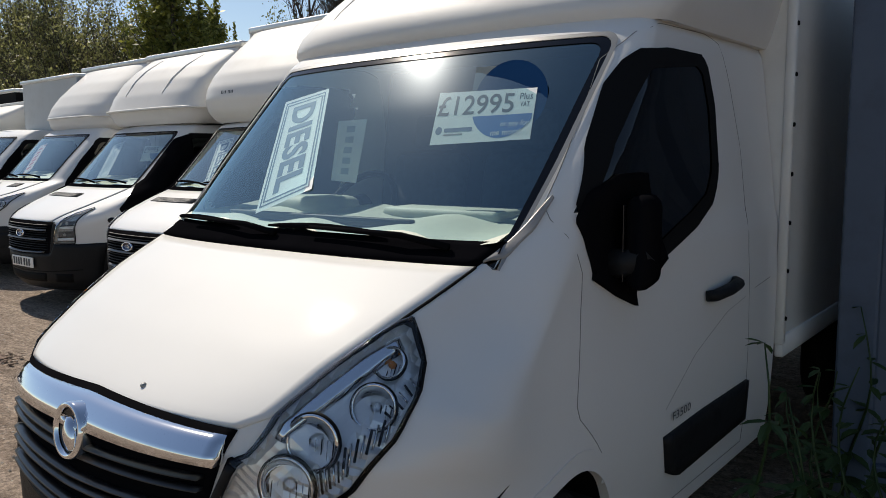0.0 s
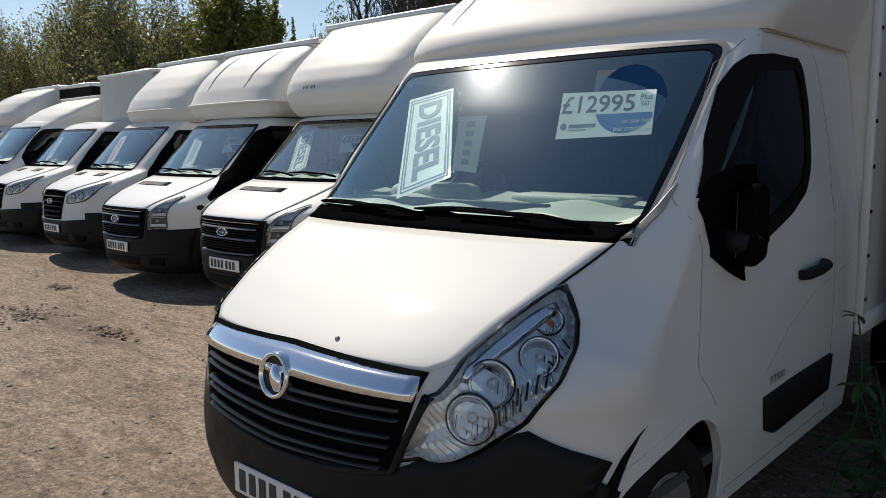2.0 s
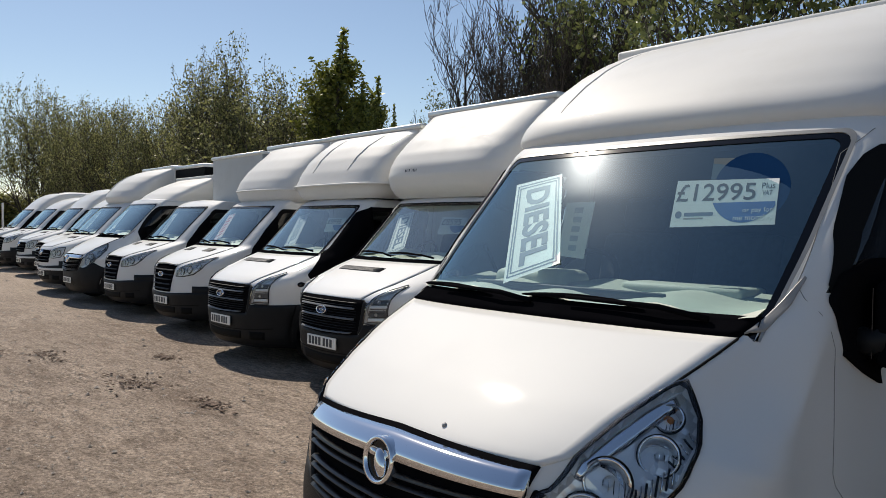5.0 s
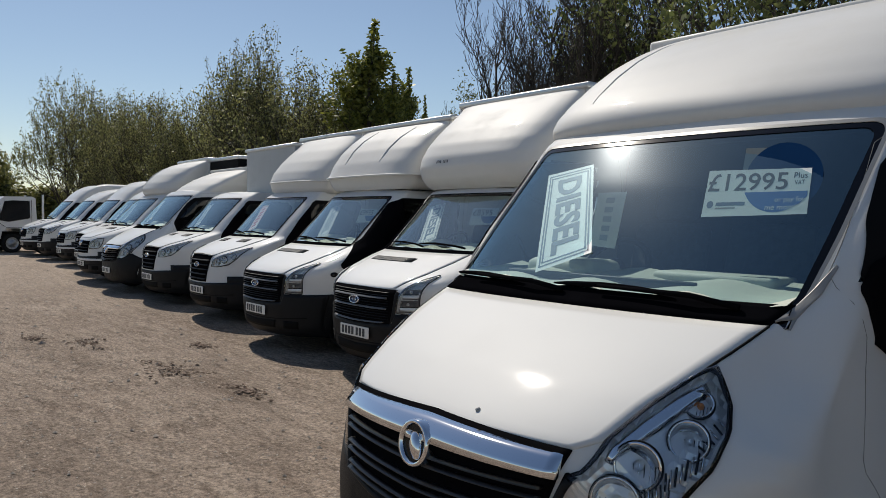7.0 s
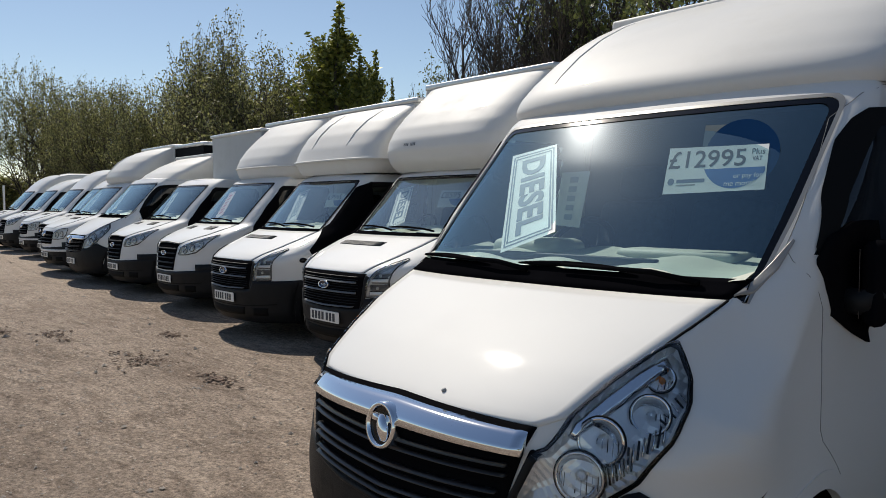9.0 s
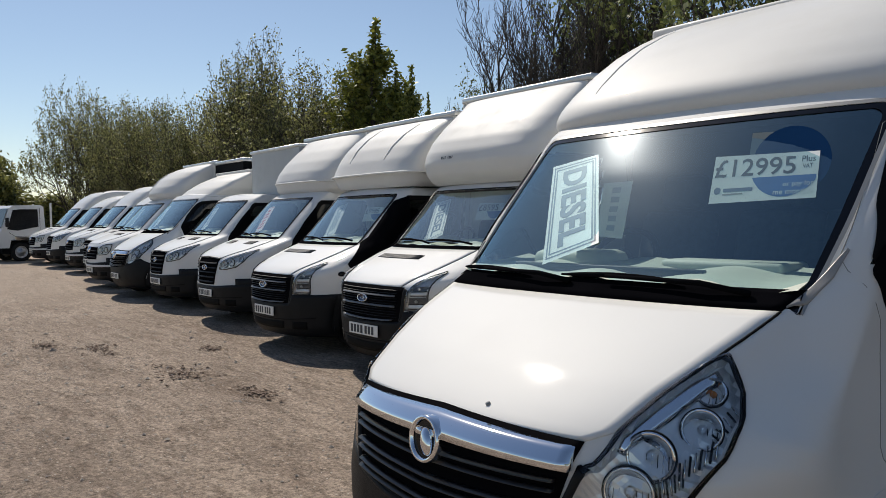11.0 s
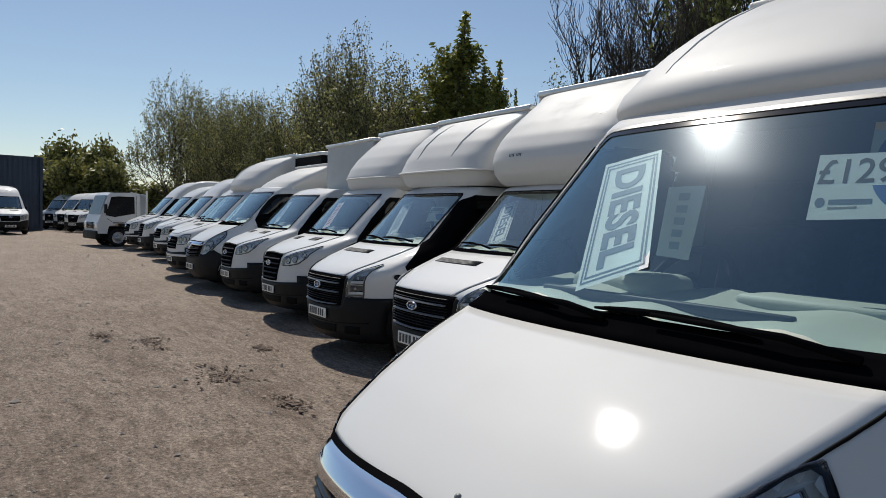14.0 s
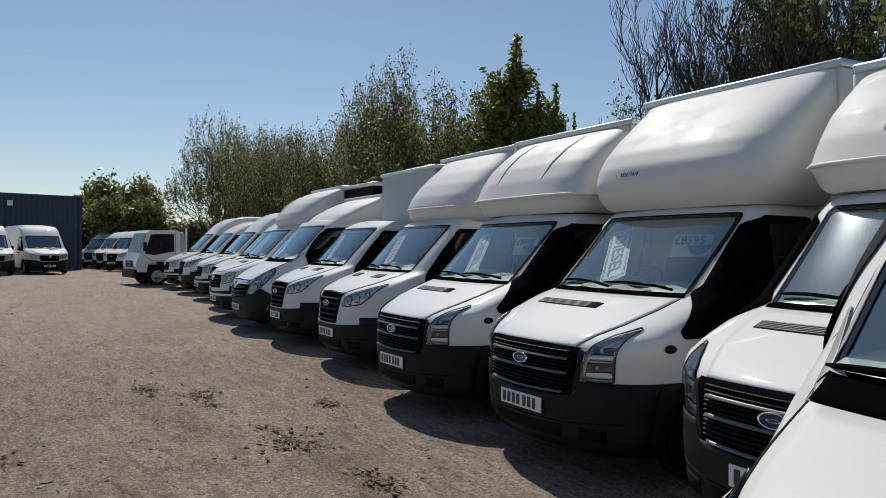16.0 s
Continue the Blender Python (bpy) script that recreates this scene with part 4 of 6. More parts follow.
MOVANO = dict(
    seam_r=0.0017, seam_mat=SHUT_CREASE_PALE,
    table=[(0.20, 0.13, 0.72, 0.97), (0.28, 0.045, 0.76, 1.0), (0.45, 0.0, 0.77, 1.02), (0.62, -0.005, 0.80, 1.03), (0.80, 0.012, 0.86, 1.035), (0.89, 0.025, 0.84, 1.035),
           (0.95, 0.065, 0.72, 1.035), (1.0, 0.14, 0.58, 1.035), (1.08, 0.275, 0.42, 1.035), (1.18, 0.47, 0.32, 1.03), (1.27, 0.665, 0.30, 1.028), (1.31, 0.745, 0.30, 1.02), (1.36, 0.80, 0.32, 1.01),
           (1.55, 0.972, 0.30, 0.99), (1.75, 1.16, 0.26, 0.965), (1.95, 1.36, 0.20, 0.94), (2.0, 1.41, 0.18, 0.93), (2.06, 1.48, 0.18, 0.90)],
    rear=2.66, dz=0.010, fine=3, rich=True, lamp_hole=0.012, bezel=0.008, gasket=0.0055, glass=GLASS, trim_line=True, intake=None, paint=PAINT, screen=(1.285, 0.845, 1.965, 0.838), sill=0.30, screen_trim=TRIM_GREY,
    window=[(1.244, 1.223), (1.517, 1.233), (1.79, 1.325), (1.933, 1.40), (1.99, 1.5), (2.01, 1.76), (1.975, 1.90), (1.93, 1.935), (1.64, 1.93), (1.47, 1.91), (1.41, 1.87), (1.326, 1.792), (1.167, 1.605), (1.046, 1.418)],
    window_top=[(1.046, 1.418), (1.33, 1.79), (1.45, 1.90), (1.9, 1.935), (2.0, 1.85)], window_low=[(1.224, 1.233), (1.515, 1.222), (1.788, 1.317), (1.933, 1.39), (2.01, 1.6)],
    arch=(0.767, 0.40, 0.39), arch_black=2.66, wheel=0.335, rear_axle=4.3, bumper_side=[([(0.30, 0.22), (0.40, 0.24)], [(0.361, 0.56), (0.42, 0.56)]), ([(0.34, 0.55), (0.42, 0.55)], [(0.34, 0.722), (0.42, 0.70), (0.478, 0.665)])],
    bonnet=[(0.56, 0.942), (0.635, 0.975), (0.68, 1.065), (0.722, 1.125), (0.765, 1.20), (0.80, 1.274)],
    bumper=([(-0.86, 0.20), (0, 0.20), (0.86, 0.20)], [(-0.968, 0.767), (-0.812, 0.881), (-0.718, 0.787), (-0.5, 0.655), (0, 0.6), (0.5, 0.655), (0.718, 0.787), (0.812, 0.881), (0.968, 0.767)]),
    grille=([(-0.475, 0.645), (0, 0.595), (0.475, 0.645)], [(-0.56, 0.94), (0, 0.955), (0.56, 0.94)]),
    bars=[([(-0.545, 0.864), (0, 0.866), (0.545, 0.864)], [(-0.545, 0.926), (0, 0.940), (0.545, 0.926)], CHROME, 0.045)]
    + [([(-w1, z), (0, z - d), (w1, z)], [(-w1, z + 0.010), (0, z + 0.010 - d), (w1, z + 0.010)], GRILLE_BAR, 0.036) for w1, z, d in
       ((0.50, 0.825, 0.012), (0.50, 0.797, 0.012), (0.475, 0.745, 0.018), (0.475, 0.717, 0.018), (0.45, 0.675, 0.024), (0.45, 0.65, 0.024))],
    lamps=[([(0.49, 0.675), (0.599, 0.707), (0.72, 0.793), (0.814, 0.898), (0.866, 1.019), (0.863, 1.096), (0.823, 1.15), (0.767, 1.174)],
            [(0.487, 0.69), (0.545, 0.82), (0.572, 0.884), (0.63, 0.965), (0.676, 1.06), (0.71, 1.115), (0.735, 1.145), (0.761, 1.173)],
            [(0.686, 0.878, 0.066, None), (0.715, 0.972, 0.062, None), (0.789, 1.058, 0.052, None), (0.765, 1.118, 0.038, AMBER)])],
    lamp_ribs=[(0.745, 0.855, 0.80, 0.925, -0.012, 0.055, 9), (0.79, 0.945, 0.842, 1.015, -0.016, 0.045, 8), (0.838, 1.052, 0.842, 1.11, -0.03, 0.01, 6)],
    bonnet_gap=[(0.572, 0.882), (0.602, 0.925), (0.635, 0.975), (0.68, 1.065), (0.722, 1.125), (0.765, 1.20), (0.80, 1.274)], gap=0.005,
    front_panels=[([(sx * x, z) for x, z in ((0.462, 0.625), (0.515, 0.76), (0.56, 0.88))], [(sx * x, z) for x, z in ((0.492, 0.668), (0.549, 0.815), (0.59, 0.896))], SATIN_BLACK, 0.009) for sx in (1, -1)],
    scuttle_w=0.80, surround=[(-0.572, 0.87), (-0.52, 0.74), (-0.487, 0.645), (-0.25, 0.607), (0, 0.594), (0.25, 0.607), (0.487, 0.645), (0.52, 0.74), (0.572, 0.87)],
    cowl_ends=([(0.80, 1.284), (0.858, 1.304), (0.890, 1.37), (0.893, 1.455)], [(0.795, 1.296), (0.834, 1.332), (0.860, 1.39), (0.884, 1.462)]),
    round=(0.85, 0.078), plate=0.44, cowl=(1.276, 1.332), dash_up=0.085,
    crest=[(0.129, 0.56), (0.187, 0.635), (0.321, 0.68), (0.434, 0.722), (0.585, 0.765), (0.752, 0.805), (0.88, 0.845), (1.02, 0.90), (1.2, 1.1)],
    wipers=[(-0.05, -0.60, 1.31, 1.325), (0.68, 0.12, 1.305, 1.328)],
    mirror=(1.2, 1.255), mirror_h=0.29, left_mirror_back=0.26,
    sail=([(1.082, 1.216), (1.226, 1.143), (1.331, 1.101), (1.325, 1.15), (1.43, 1.165), (1.551, 1.229)], [(1.088, 1.234), (1.034, 1.39), (1.094, 1.469), (1.206, 1.52), (1.388, 1.52)]),
    handles=[(1.97, 1.06)],
    mouldings=[([(1.52, 0.49), (1.60, 0.455), (2.30, 0.47)], [(1.48, 0.63), (1.8, 0.64), (2.30, 0.64)])],
    seams=dict(front=[(1.50, 1.98), (1.385, 1.89), (1.15, 1.62), (0.973, 1.415), (1.033, 1.245), (0.971, 1.01), (0.934, 0.899), (1.05, 0.72), (1.16, 0.5), (1.2, 0.34)],
               rear=[(1.50, 1.98), (1.62, 2.02), (2.05, 2.03), (2.15, 2.0), (2.21, 1.866), (2.27, 1.6), (2.28, 1.2), (2.30, 0.84), (2.32, 0.36)], foot=[(1.2, 0.36), (2.32, 0.36)],
               # flank is no joint: the crease's shading as a thin grey line
               flank=[(1.50, 0.72), (1.75, 0.86), (2.05, 0.97), (2.25, 1.0)], filler=[(2.36, 1.02), (2.56, 1.04)], cap=[(2.18, 2.045), (2.64, 2.045)]),
    dash=DASH,
    hood=dict(table=[(2.03, 1.46, 0.24, 0.945), (2.07, 1.43, 0.28, 0.965), (2.14, 1.46, 0.34, 0.985), (2.24, 1.56, 0.42, 1.01), (2.36, 1.72, 0.45, 1.02), (2.48, 1.92, 0.42, 1.02), (2.58, 2.14, 0.36, 1.02), (2.66, 2.36, 0.26, 1.01), (2.72, 2.58, 0.12, 1.0), (2.735, 2.65, 0.05, 1.0)],
              rear=2.665, power=2.9, ridges=[(-0.62, 2.2, 2.62, 0.006)], label="moulded white wind deflector over the cab"),
    box=(1.062, 2.665, 6.0, 0.72, 2.74), rivets=True, rail=GRP)

TRANSIT = dict(
    table=[(0.20, 0.12, 0.75, 0.93), (0.30, 0.03, 0.80, 0.97), (0.55, 0.0, 0.82, 0.98), (0.72, 0.005, 0.82, 0.985), (0.88, 0.02, 0.7, 0.985), (0.94, 0.06, 0.6, 0.985), (1.0, 0.16, 0.45, 0.985), (1.08, 0.34, 0.36, 0.98),
           (1.18, 0.58, 0.32, 0.975), (1.25, 0.76, 0.32, 0.97), (1.29, 0.84, 0.32, 0.965), (1.6, 1.14, 0.28, 0.93), (1.86, 1.39, 0.22, 0.89), (1.92, 1.46, 0.2, 0.87), (1.97, 1.54, 0.2, 0.84)],
    rear=2.25, screen=(1.27, 0.74, 1.875, 0.74), sill=0.32, dz=0.02, fine=2, mirror=(1.32, 1.22), mirror_h=0.26, arch_mat=PLASTIC, arch=(0.86, 0.36, 0.38), wheel=0.335, rear_axle=4.2,
    window=[(1.10, 1.20), (1.5, 1.18), (2.0, 1.18), (2.08, 1.25), (2.08, 1.80), (2.02, 1.86), (1.56, 1.86), (1.50, 1.82)],
    window_top=[(1.10, 1.22), (1.50, 1.82), (1.56, 1.86), (2.06, 1.86)],
    sail=([(0.605, 1.055), (0.625, 1.003), (0.99, 1.005), (1.3, 1.12), (1.56, 1.2)], [(0.63, 1.08), (0.757, 1.178), (0.87, 1.25), (1.0, 1.345), (1.2, 1.56), (1.42, 1.80), (1.56, 1.86)]),
    bonnet=[(0.50, 0.925), (0.57, 1.0), (0.66, 1.08), (0.725, 1.18), (0.74, 1.255)],
    bumper=([(-0.88, 0.20), (0, 0.20), (0.88, 0.20)], [(-0.94, 0.70), (-0.76, 0.70), (-0.56, 0.70), (-0.52, 0.60), (0, 0.58), (0.52, 0.60), (0.56, 0.70), (0.76, 0.70), (0.94, 0.70)]),
    grille=([(-0.50, 0.585), (0, 0.565), (0.50, 0.585)], [(-0.555, 0.925), (0, 0.93), (0.555, 0.925)]),
    bars=[([(-0.46, z), (0, z), (0.46, z)], [(-0.46, z + 0.018), (0, z + 0.018), (0.46, z + 0.018)], BAR_GREY, 0.030) for z in (0.835, 0.735)] + [([(-0.42, 0.605), (0, 0.595), (0.42, 0.605)], [(-0.44, 0.619), (0, 0.609), (0.44, 0.619)], BAR_GREY, 0.034)]
    + [([(-0.48, z), (0, z), (0.48, z)], [(-0.48, z + 0.008), (0, z + 0.008), (0.48, z + 0.008)], PLASTIC, 0.018) for z in (0.64, 0.665, 0.69, 0.715, 0.765, 0.79, 0.815, 0.865, 0.89)],
    front_panels=[([(sx * x, z) for x, z in ((0.50, 0.585), (0.53, 0.76), (0.552, 0.918))], [(sx * x, z) for x, z in ((0.556, 0.69), (0.566, 0.80), (0.592, 0.90))], PLASTIC, 0.010) for sx in (1, -1)],
    lamps=[([(0.565, 0.71), (0.665, 0.70), (0.765, 0.705), (0.775, 0.84), (0.80, 1.0), (0.815, 1.065)], [(0.56, 0.72), (0.57, 0.80), (0.59, 0.88), (0.63, 0.955), (0.70, 1.015), (0.80, 1.07)],
            [])],
    lamp_cells=[(0.592, 0.752, 0.728, 0.822), (0.618, 0.768, 0.852, 0.94)],
    oval=(0.80, 0.085), intake=(0.40, 0.30, 0.385), plate=0.49, cowl=(1.262, 1.288), vent=((-0.2,), 1.158, 1.192, 0.40),
    wipers=[(-0.02, -0.50, 1.30, 1.325), (0.62, 0.10, 1.30, 1.325)], handles=[(1.85, 1.05)], repeaters=[(0.52, 0.941, 0.05)], bumper_side=[([(0.18, 0.22), (0.48, 0.22)], [(0.18, 0.70), (0.40, 0.705), (0.70, 0.715)])],
    seams=dict(front=[(0.98, 0.98), (1.0, 0.8), (1.15, 0.5), (1.22, 0.36)], rear=[(2.14, 1.9), (2.16, 1.4), (2.16, 0.36)]), dash=DASH)


def variant(base, **more):
    out = dict(base)
    out.update(more)
    return out


LUTON_A = dict(table=[(1.955, 1.50, 0.3, 0.90), (1.99, 1.42, 0.34, 0.94), (2.08, 1.345, 0.42, 0.99), (2.20, 1.31, 0.5, 1.02), (2.32, 1.335, 0.55, 1.03), (2.46, 1.43, 0.52, 1.03), (2.62, 1.60, 0.45, 1.03), (2.78, 1.80, 0.36, 1.02), (2.92, 2.0, 0.24, 1.01), (3.0, 2.12, 0.12, 1.0), (3.02, 2.17, 0.05, 1.0)],
               rear=2.2, power=3.4, feet=(0.62,), words=[(-0.42, 2.24)], label="rounded white wind deflector over the cab")
LUTON_B = dict(table=[(1.985, 1.52, 0.3, 0.92), (2.02, 1.48, 0.3, 0.96), (2.14, 1.43, 0.32, 1.0), (2.165, 1.40, 0.34, 1.02), (2.19, 1.42, 0.34, 1.01), (2.35, 1.50, 0.32, 1.0), (2.52, 1.63, 0.30, 1.0), (2.68, 1.81, 0.28, 1.0), (2.80, 2.0, 0.2, 1.0), (2.87, 2.13, 0.12, 1.0), (2.89, 2.17, 0.05, 1.0)],
               rear=2.2, power=3.2, lips=[(2.165, 0, 2.1, 0.016)], ridges=[(-0.42, 2.35, 2.84, 0.013), (0.42, 2.35, 2.84, 0.013)], feet=(-0.6, 0.6), label="creased white wind deflector with a moulded lip")
LUTON_C = dict(table=[(1.99, 1.62, 0.3, 0.92), (2.04, 1.54, 0.34, 0.97), (2.15, 1.50, 0.4, 1.0), (2.20, 1.49, 0.42, 1.02), (2.35, 1.56, 0.42, 1.02), (2.52, 1.70, 0.4, 1.02), (2.70, 1.90, 0.36, 1.02), (2.86, 2.12, 0.24, 1.01), (2.95, 2.26, 0.1, 1.0), (2.97, 2.30, 0.05, 1.0)],
               rear=2.33, power=2.6, lips=[(2.18, 0, 2.2, 0.014)], feet=(-0.6, 0.6), label="bulging white wind deflector with a thin seam")
LUTON_D = dict(table=[(2.0, 1.60, 0.3, 0.88), (2.04, 1.52, 0.35, 0.93), (2.15, 1.48, 0.45, 0.98), (2.3, 1.55, 0.48, 1.0), (2.5, 1.74, 0.45, 1.0), (2.65, 1.96, 0.4, 1.0), (2.78, 2.25, 0.3, 0.99), (2.84, 2.5, 0.1, 0.98), (2.86, 2.56, 0.05, 0.98)],
               rear=2.6, power=2.4, ridges=[(-0.35, 2.25, 2.72, 0.02)], label="rounded white wind deflector")
LUTON_E = dict(table=[(1.98, 1.45, 0.3, 0.86), (2.04, 1.50, 0.35, 0.90), (2.2, 1.70, 0.4, 0.95), (2.36, 1.98, 0.4, 0.97), (2.48, 2.28, 0.3, 0.98), (2.55, 2.52, 0.1, 0.98), (2.56, 2.56, 0.05, 0.98)],
               rear=2.6, power=2.6, label="smooth sloping white wind deflector")

TRANSIT_NEW = variant(
    TRANSIT,
    table=[(0.20, 0.12, 0.75, 0.95), (0.30, 0.03, 0.80, 0.99), (0.55, 0.0, 0.82, 1.0), (0.75, 0.01, 0.80, 1.0), (0.95, 0.04, 0.7, 1.0), (1.02, 0.10, 0.6, 1.0), (1.08, 0.22, 0.48, 0.995), (1.15, 0.40, 0.38, 0.99), (1.22, 0.60, 0.34, 0.985),
           (1.27, 0.76, 0.33, 0.98), (1.30, 0.82, 0.32, 0.975), (1.6, 1.10, 0.28, 0.945), (1.88, 1.37, 0.24, 0.90), (1.95, 1.46, 0.22, 0.88), (2.02, 1.60, 0.2, 0.85)],
    screen=(1.285, 0.76, 1.90, 0.76), front_panels=(),
    sail=([(0.98, 1.17), (1.15, 1.13), (1.3, 1.15), (1.45, 1.18)], [(1.0, 1.25), (1.1, 1.36), (1.25, 1.55), (1.45, 1.76)]),
    bonnet=[(0.40, 1.0), (0.55, 1.07), (0.68, 1.13), (0.735, 1.2), (0.75, 1.27)],
    bumper=([(-0.88, 0.20), (0, 0.20), (0.88, 0.20)], [(-0.94, 0.62), (-0.6, 0.60), (-0.38, 0.585), (0, 0.575), (0.38, 0.585), (0.6, 0.60), (0.94, 0.62)]),
    grille=([(-0.30, 0.60), (0, 0.595), (0.30, 0.60)], [(-0.385, 0.985), (0, 1.0), (0.385, 0.985)]),
    bars=[([(-w, z), (0, z), (w, z)], [(-w, z + 0.02), (0, z + 0.02), (w, z + 0.02)], PLASTIC, 0.03) for w, z in ((0.30, 0.63), (0.325, 0.70), (0.345, 0.77), (0.36, 0.84), (0.37, 0.91))]
    + [([(-0.40, 0.99), (0, 1.005), (0.40, 0.99)], [(-0.40, 1.0), (0, 1.015), (0.40, 1.0)], TRIM_GREY, 0.03)],
    lamps=[([(0.43, 0.83), (0.58, 0.835), (0.74, 0.87), (0.84, 0.96), (0.875, 1.06), (0.88, 1.12)], [(0.42, 0.86), (0.45, 0.945), (0.56, 1.0), (0.68, 1.045), (0.80, 1.095), (0.875, 1.13)],
            [(0.53, 0.915, 0.05, None), (0.66, 0.945, 0.05, None), (0.78, 1.0, 0.04, None)])],
    oval=(0.85, 0.085), plate=0.47, cowl=(1.275, 1.302), vent=((-0.36, 0.36), 1.195, 1.235, 0.13), repeaters=(), wipers=[(-0.1, -0.55, 1.31, 1.335), (0.55, 0.02, 1.31, 1.335)])

CRAFTER = variant(
    TRANSIT_NEW,
    grille=([(-0.42, 0.66), (0, 0.655), (0.42, 0.66)], [(-0.46, 0.93), (0, 0.94), (0.46, 0.93)]),
    bars=[([(-0.44, z), (0, z), (0.44, z)], [(-0.44, z + 0.02), (0, z + 0.02), (0.44, z + 0.02)], PLASTIC, 0.03) for z in (0.70, 0.77, 0.84)],
    lamps=[([(0.47, 0.76), (0.6, 0.755), (0.76, 0.78), (0.82, 0.88), (0.84, 0.98)], [(0.46, 0.80), (0.49, 0.90), (0.58, 0.96), (0.7, 1.0), (0.83, 1.0)], [(0.57, 0.86, 0.06, None), (0.70, 0.88, 0.055, None)])],
    front_panels=[([(-0.9, 0.50), (0, 0.49), (0.9, 0.50)], [(-0.9, 0.545), (0, 0.535), (0.9, 0.545)], PAINT_B, 0.03)],
    oval=None, round=(0.88, 0.07), plate=0.42, vent=((0.3,), 1.19, 1.23, 0.2))

PANEL_TOP = [(0.20, 0.12, 0.75, 0.95), (0.30, 0.03, 0.80, 0.98), (0.55, 0.0, 0.82, 0.99), (0.75, 0.01, 0.80, 0.99), (0.95, 0.04, 0.7, 0.99), (1.02, 0.10, 0.6, 0.99), (1.08, 0.22, 0.48, 0.985), (1.15, 0.40, 0.38, 0.98), (1.22, 0.60, 0.34, 0.975),
             (1.27, 0.76, 0.33, 0.97), (1.30, 0.82, 0.32, 0.965), (1.6, 1.10, 0.28, 0.945), (1.88, 1.37, 0.26, 0.91), (1.98, 1.48, 0.28, 0.90)]


def panel_van(base, top, **more):
    """The same front with a closed van body behind, its roof rising to top."""
    tbl = PANEL_TOP + [(1.98 + (top - 1.98) * t, 1.48 + a, 0.28 + 0.06 * t, 0.90 - d) for t, a, d in ((0.3, 0.16, 0.0), (0.6, 0.36, 0.01), (0.85, 0.62, 0.04), (0.95, 0.85, 0.09), (1.0, 1.1, 0.16))]
    return variant(base, table=tbl, rear=5.2, rear_axle=4.2, screen=(1.285, 0.76, 1.90, 0.76), **more)


# ---- ground ----
def height(x, y):
    """The yard lies level near the camera and rises a little towards its far end."""
    return float(np.interp(-x, [8, 12, 17, 22, 42, 80], [0, 0.04, 0.10, 0.15, 0.26, 0.26]))


xs = list(np.linspace(-60, 12, 145))
ys = list(np.linspace(-12, 8, 41))
xs = [-900, -300, -140, -80] + xs + [30, 100, 400, 900]
ys = [-900, -300, -100, -40, -20] + ys + [12, 20, 50, 150, 400, 900]
bm = grid([[Vector((x, y, height(x, y) + (0.016 * noise.noise(Vector((x * 0.7, y * 0.9, 3))) + 0.006 * noise.noise(Vector((x * 2.3, y * 2.9, 7))) if -60 < x < 12 and -12 < y < 8 else 0) - 0.012)) for x in xs] for y in ys])
bmesh.ops.recalc_face_normals(bm, faces=bm.faces[:])
ground = part("ground", bm, YARD, None)
tagged(ground, "worn brown grit yard with mud patches", "ground", kind="structure")
if ground.data.polygons[0].normal.z < 0:
    ground.data.flip_normals()


def spread(name, label, mat, count, size, area, seed, flat=0.6, kind="stuff"):
    """Many small stones or crumbs over a stretch of ground, one mesh."""
    rg = np.random.RandomState(seed)
    vs, fs = [], []
    base = np.array([(1, 0, 0), (0.2, 0.95, 0), (-0.9, 0.4, 0), (-0.5, -0.85, 0), (0.6, -0.8, 0), (0.1, 0.05, 1)])
    for _ in range(count):
        x, y = rg.uniform(area[0], area[1]), rg.uniform(area[2], area[3])
        sz = size * rg.lognormal(0, 0.5)
        a = rg.uniform(0, 6.28)
        c, s_ = math.cos(a), math.sin(a)
        p = base * (1 + rg.uniform(-0.3, 0.3, (6, 3)))
        p = np.stack([c * p[:, 0] - s_ * p[:, 1], s_ * p[:, 0] + c * p[:, 1], p[:, 2] * flat], 1) * sz
        k = len(vs)
        vs += (p + (x, y, height(x, y) - 0.006)).tolist()
        fs += [(k + i, k + (i + 1) % 5, k + 5) for i in range(5)]
    me = bpy.data.meshes.new(name)
    me.from_pydata(vs, [], fs)
    me.materials.append(mat)
    return tagged(new(name, me), label, "stones", kind=kind)


STONE = material("yard_stone", (0.30, 0.265, 0.23), 0.9, 0, 0.35, 9, 0.2, 60)
CRUMB = material("mud_crumb", (0.15, 0.10, 0.072), 0.95, 0, 0.3, 20, 0.3, 80)
spread("loose_stones", "loose small stones on the yard", STONE, 7000, 0.0065, (-9, 1.6, -6, 2.5), 3)
spread("loose_stones_far", "loose small stones on the far yard", STONE, 4000, 0.010, (-26, -8, -7, 3), 4)
for k, (mx, my, mr) in enumerate(((-5.98, 1.28, 0.34), (-8.26, 1.0, 0.30), (-9.0, 0.55, 0.2), (-4.6, 1.5, 0.18), (-7.3, 2.1, 0.15), (-6.3, -0.9, 0.2))):
    rg = np.random.RandomState(20 + k)
    bm = bmesh.new()
    for _ in range(150):
        r = mr * abs(rg.normal(0, 0.5))
        a = rg.uniform(0, 6.28)
        s = 0.004 + 0.013 * rg.rand() ** 2
        b0 = bmesh.ops.create_icosphere(bm, subdivisions=1, radius=s)["verts"]
        for v in b0:
            v.co = Vector((v.co.x * 2.2 + r * 2.0 * math.cos(a), v.co.y + r * 0.8 * math.sin(a), v.co.z * 0.28)) * (1 + 0.2 * rg.rand())
    ob = part("mud_patch", bm, CRUMB, None)
    ob.location = (mx, my, height(mx, my) + 0.003)
    tagged(ob, "clods of dark mud on the grit", "mud", "mud patches", "stuff")


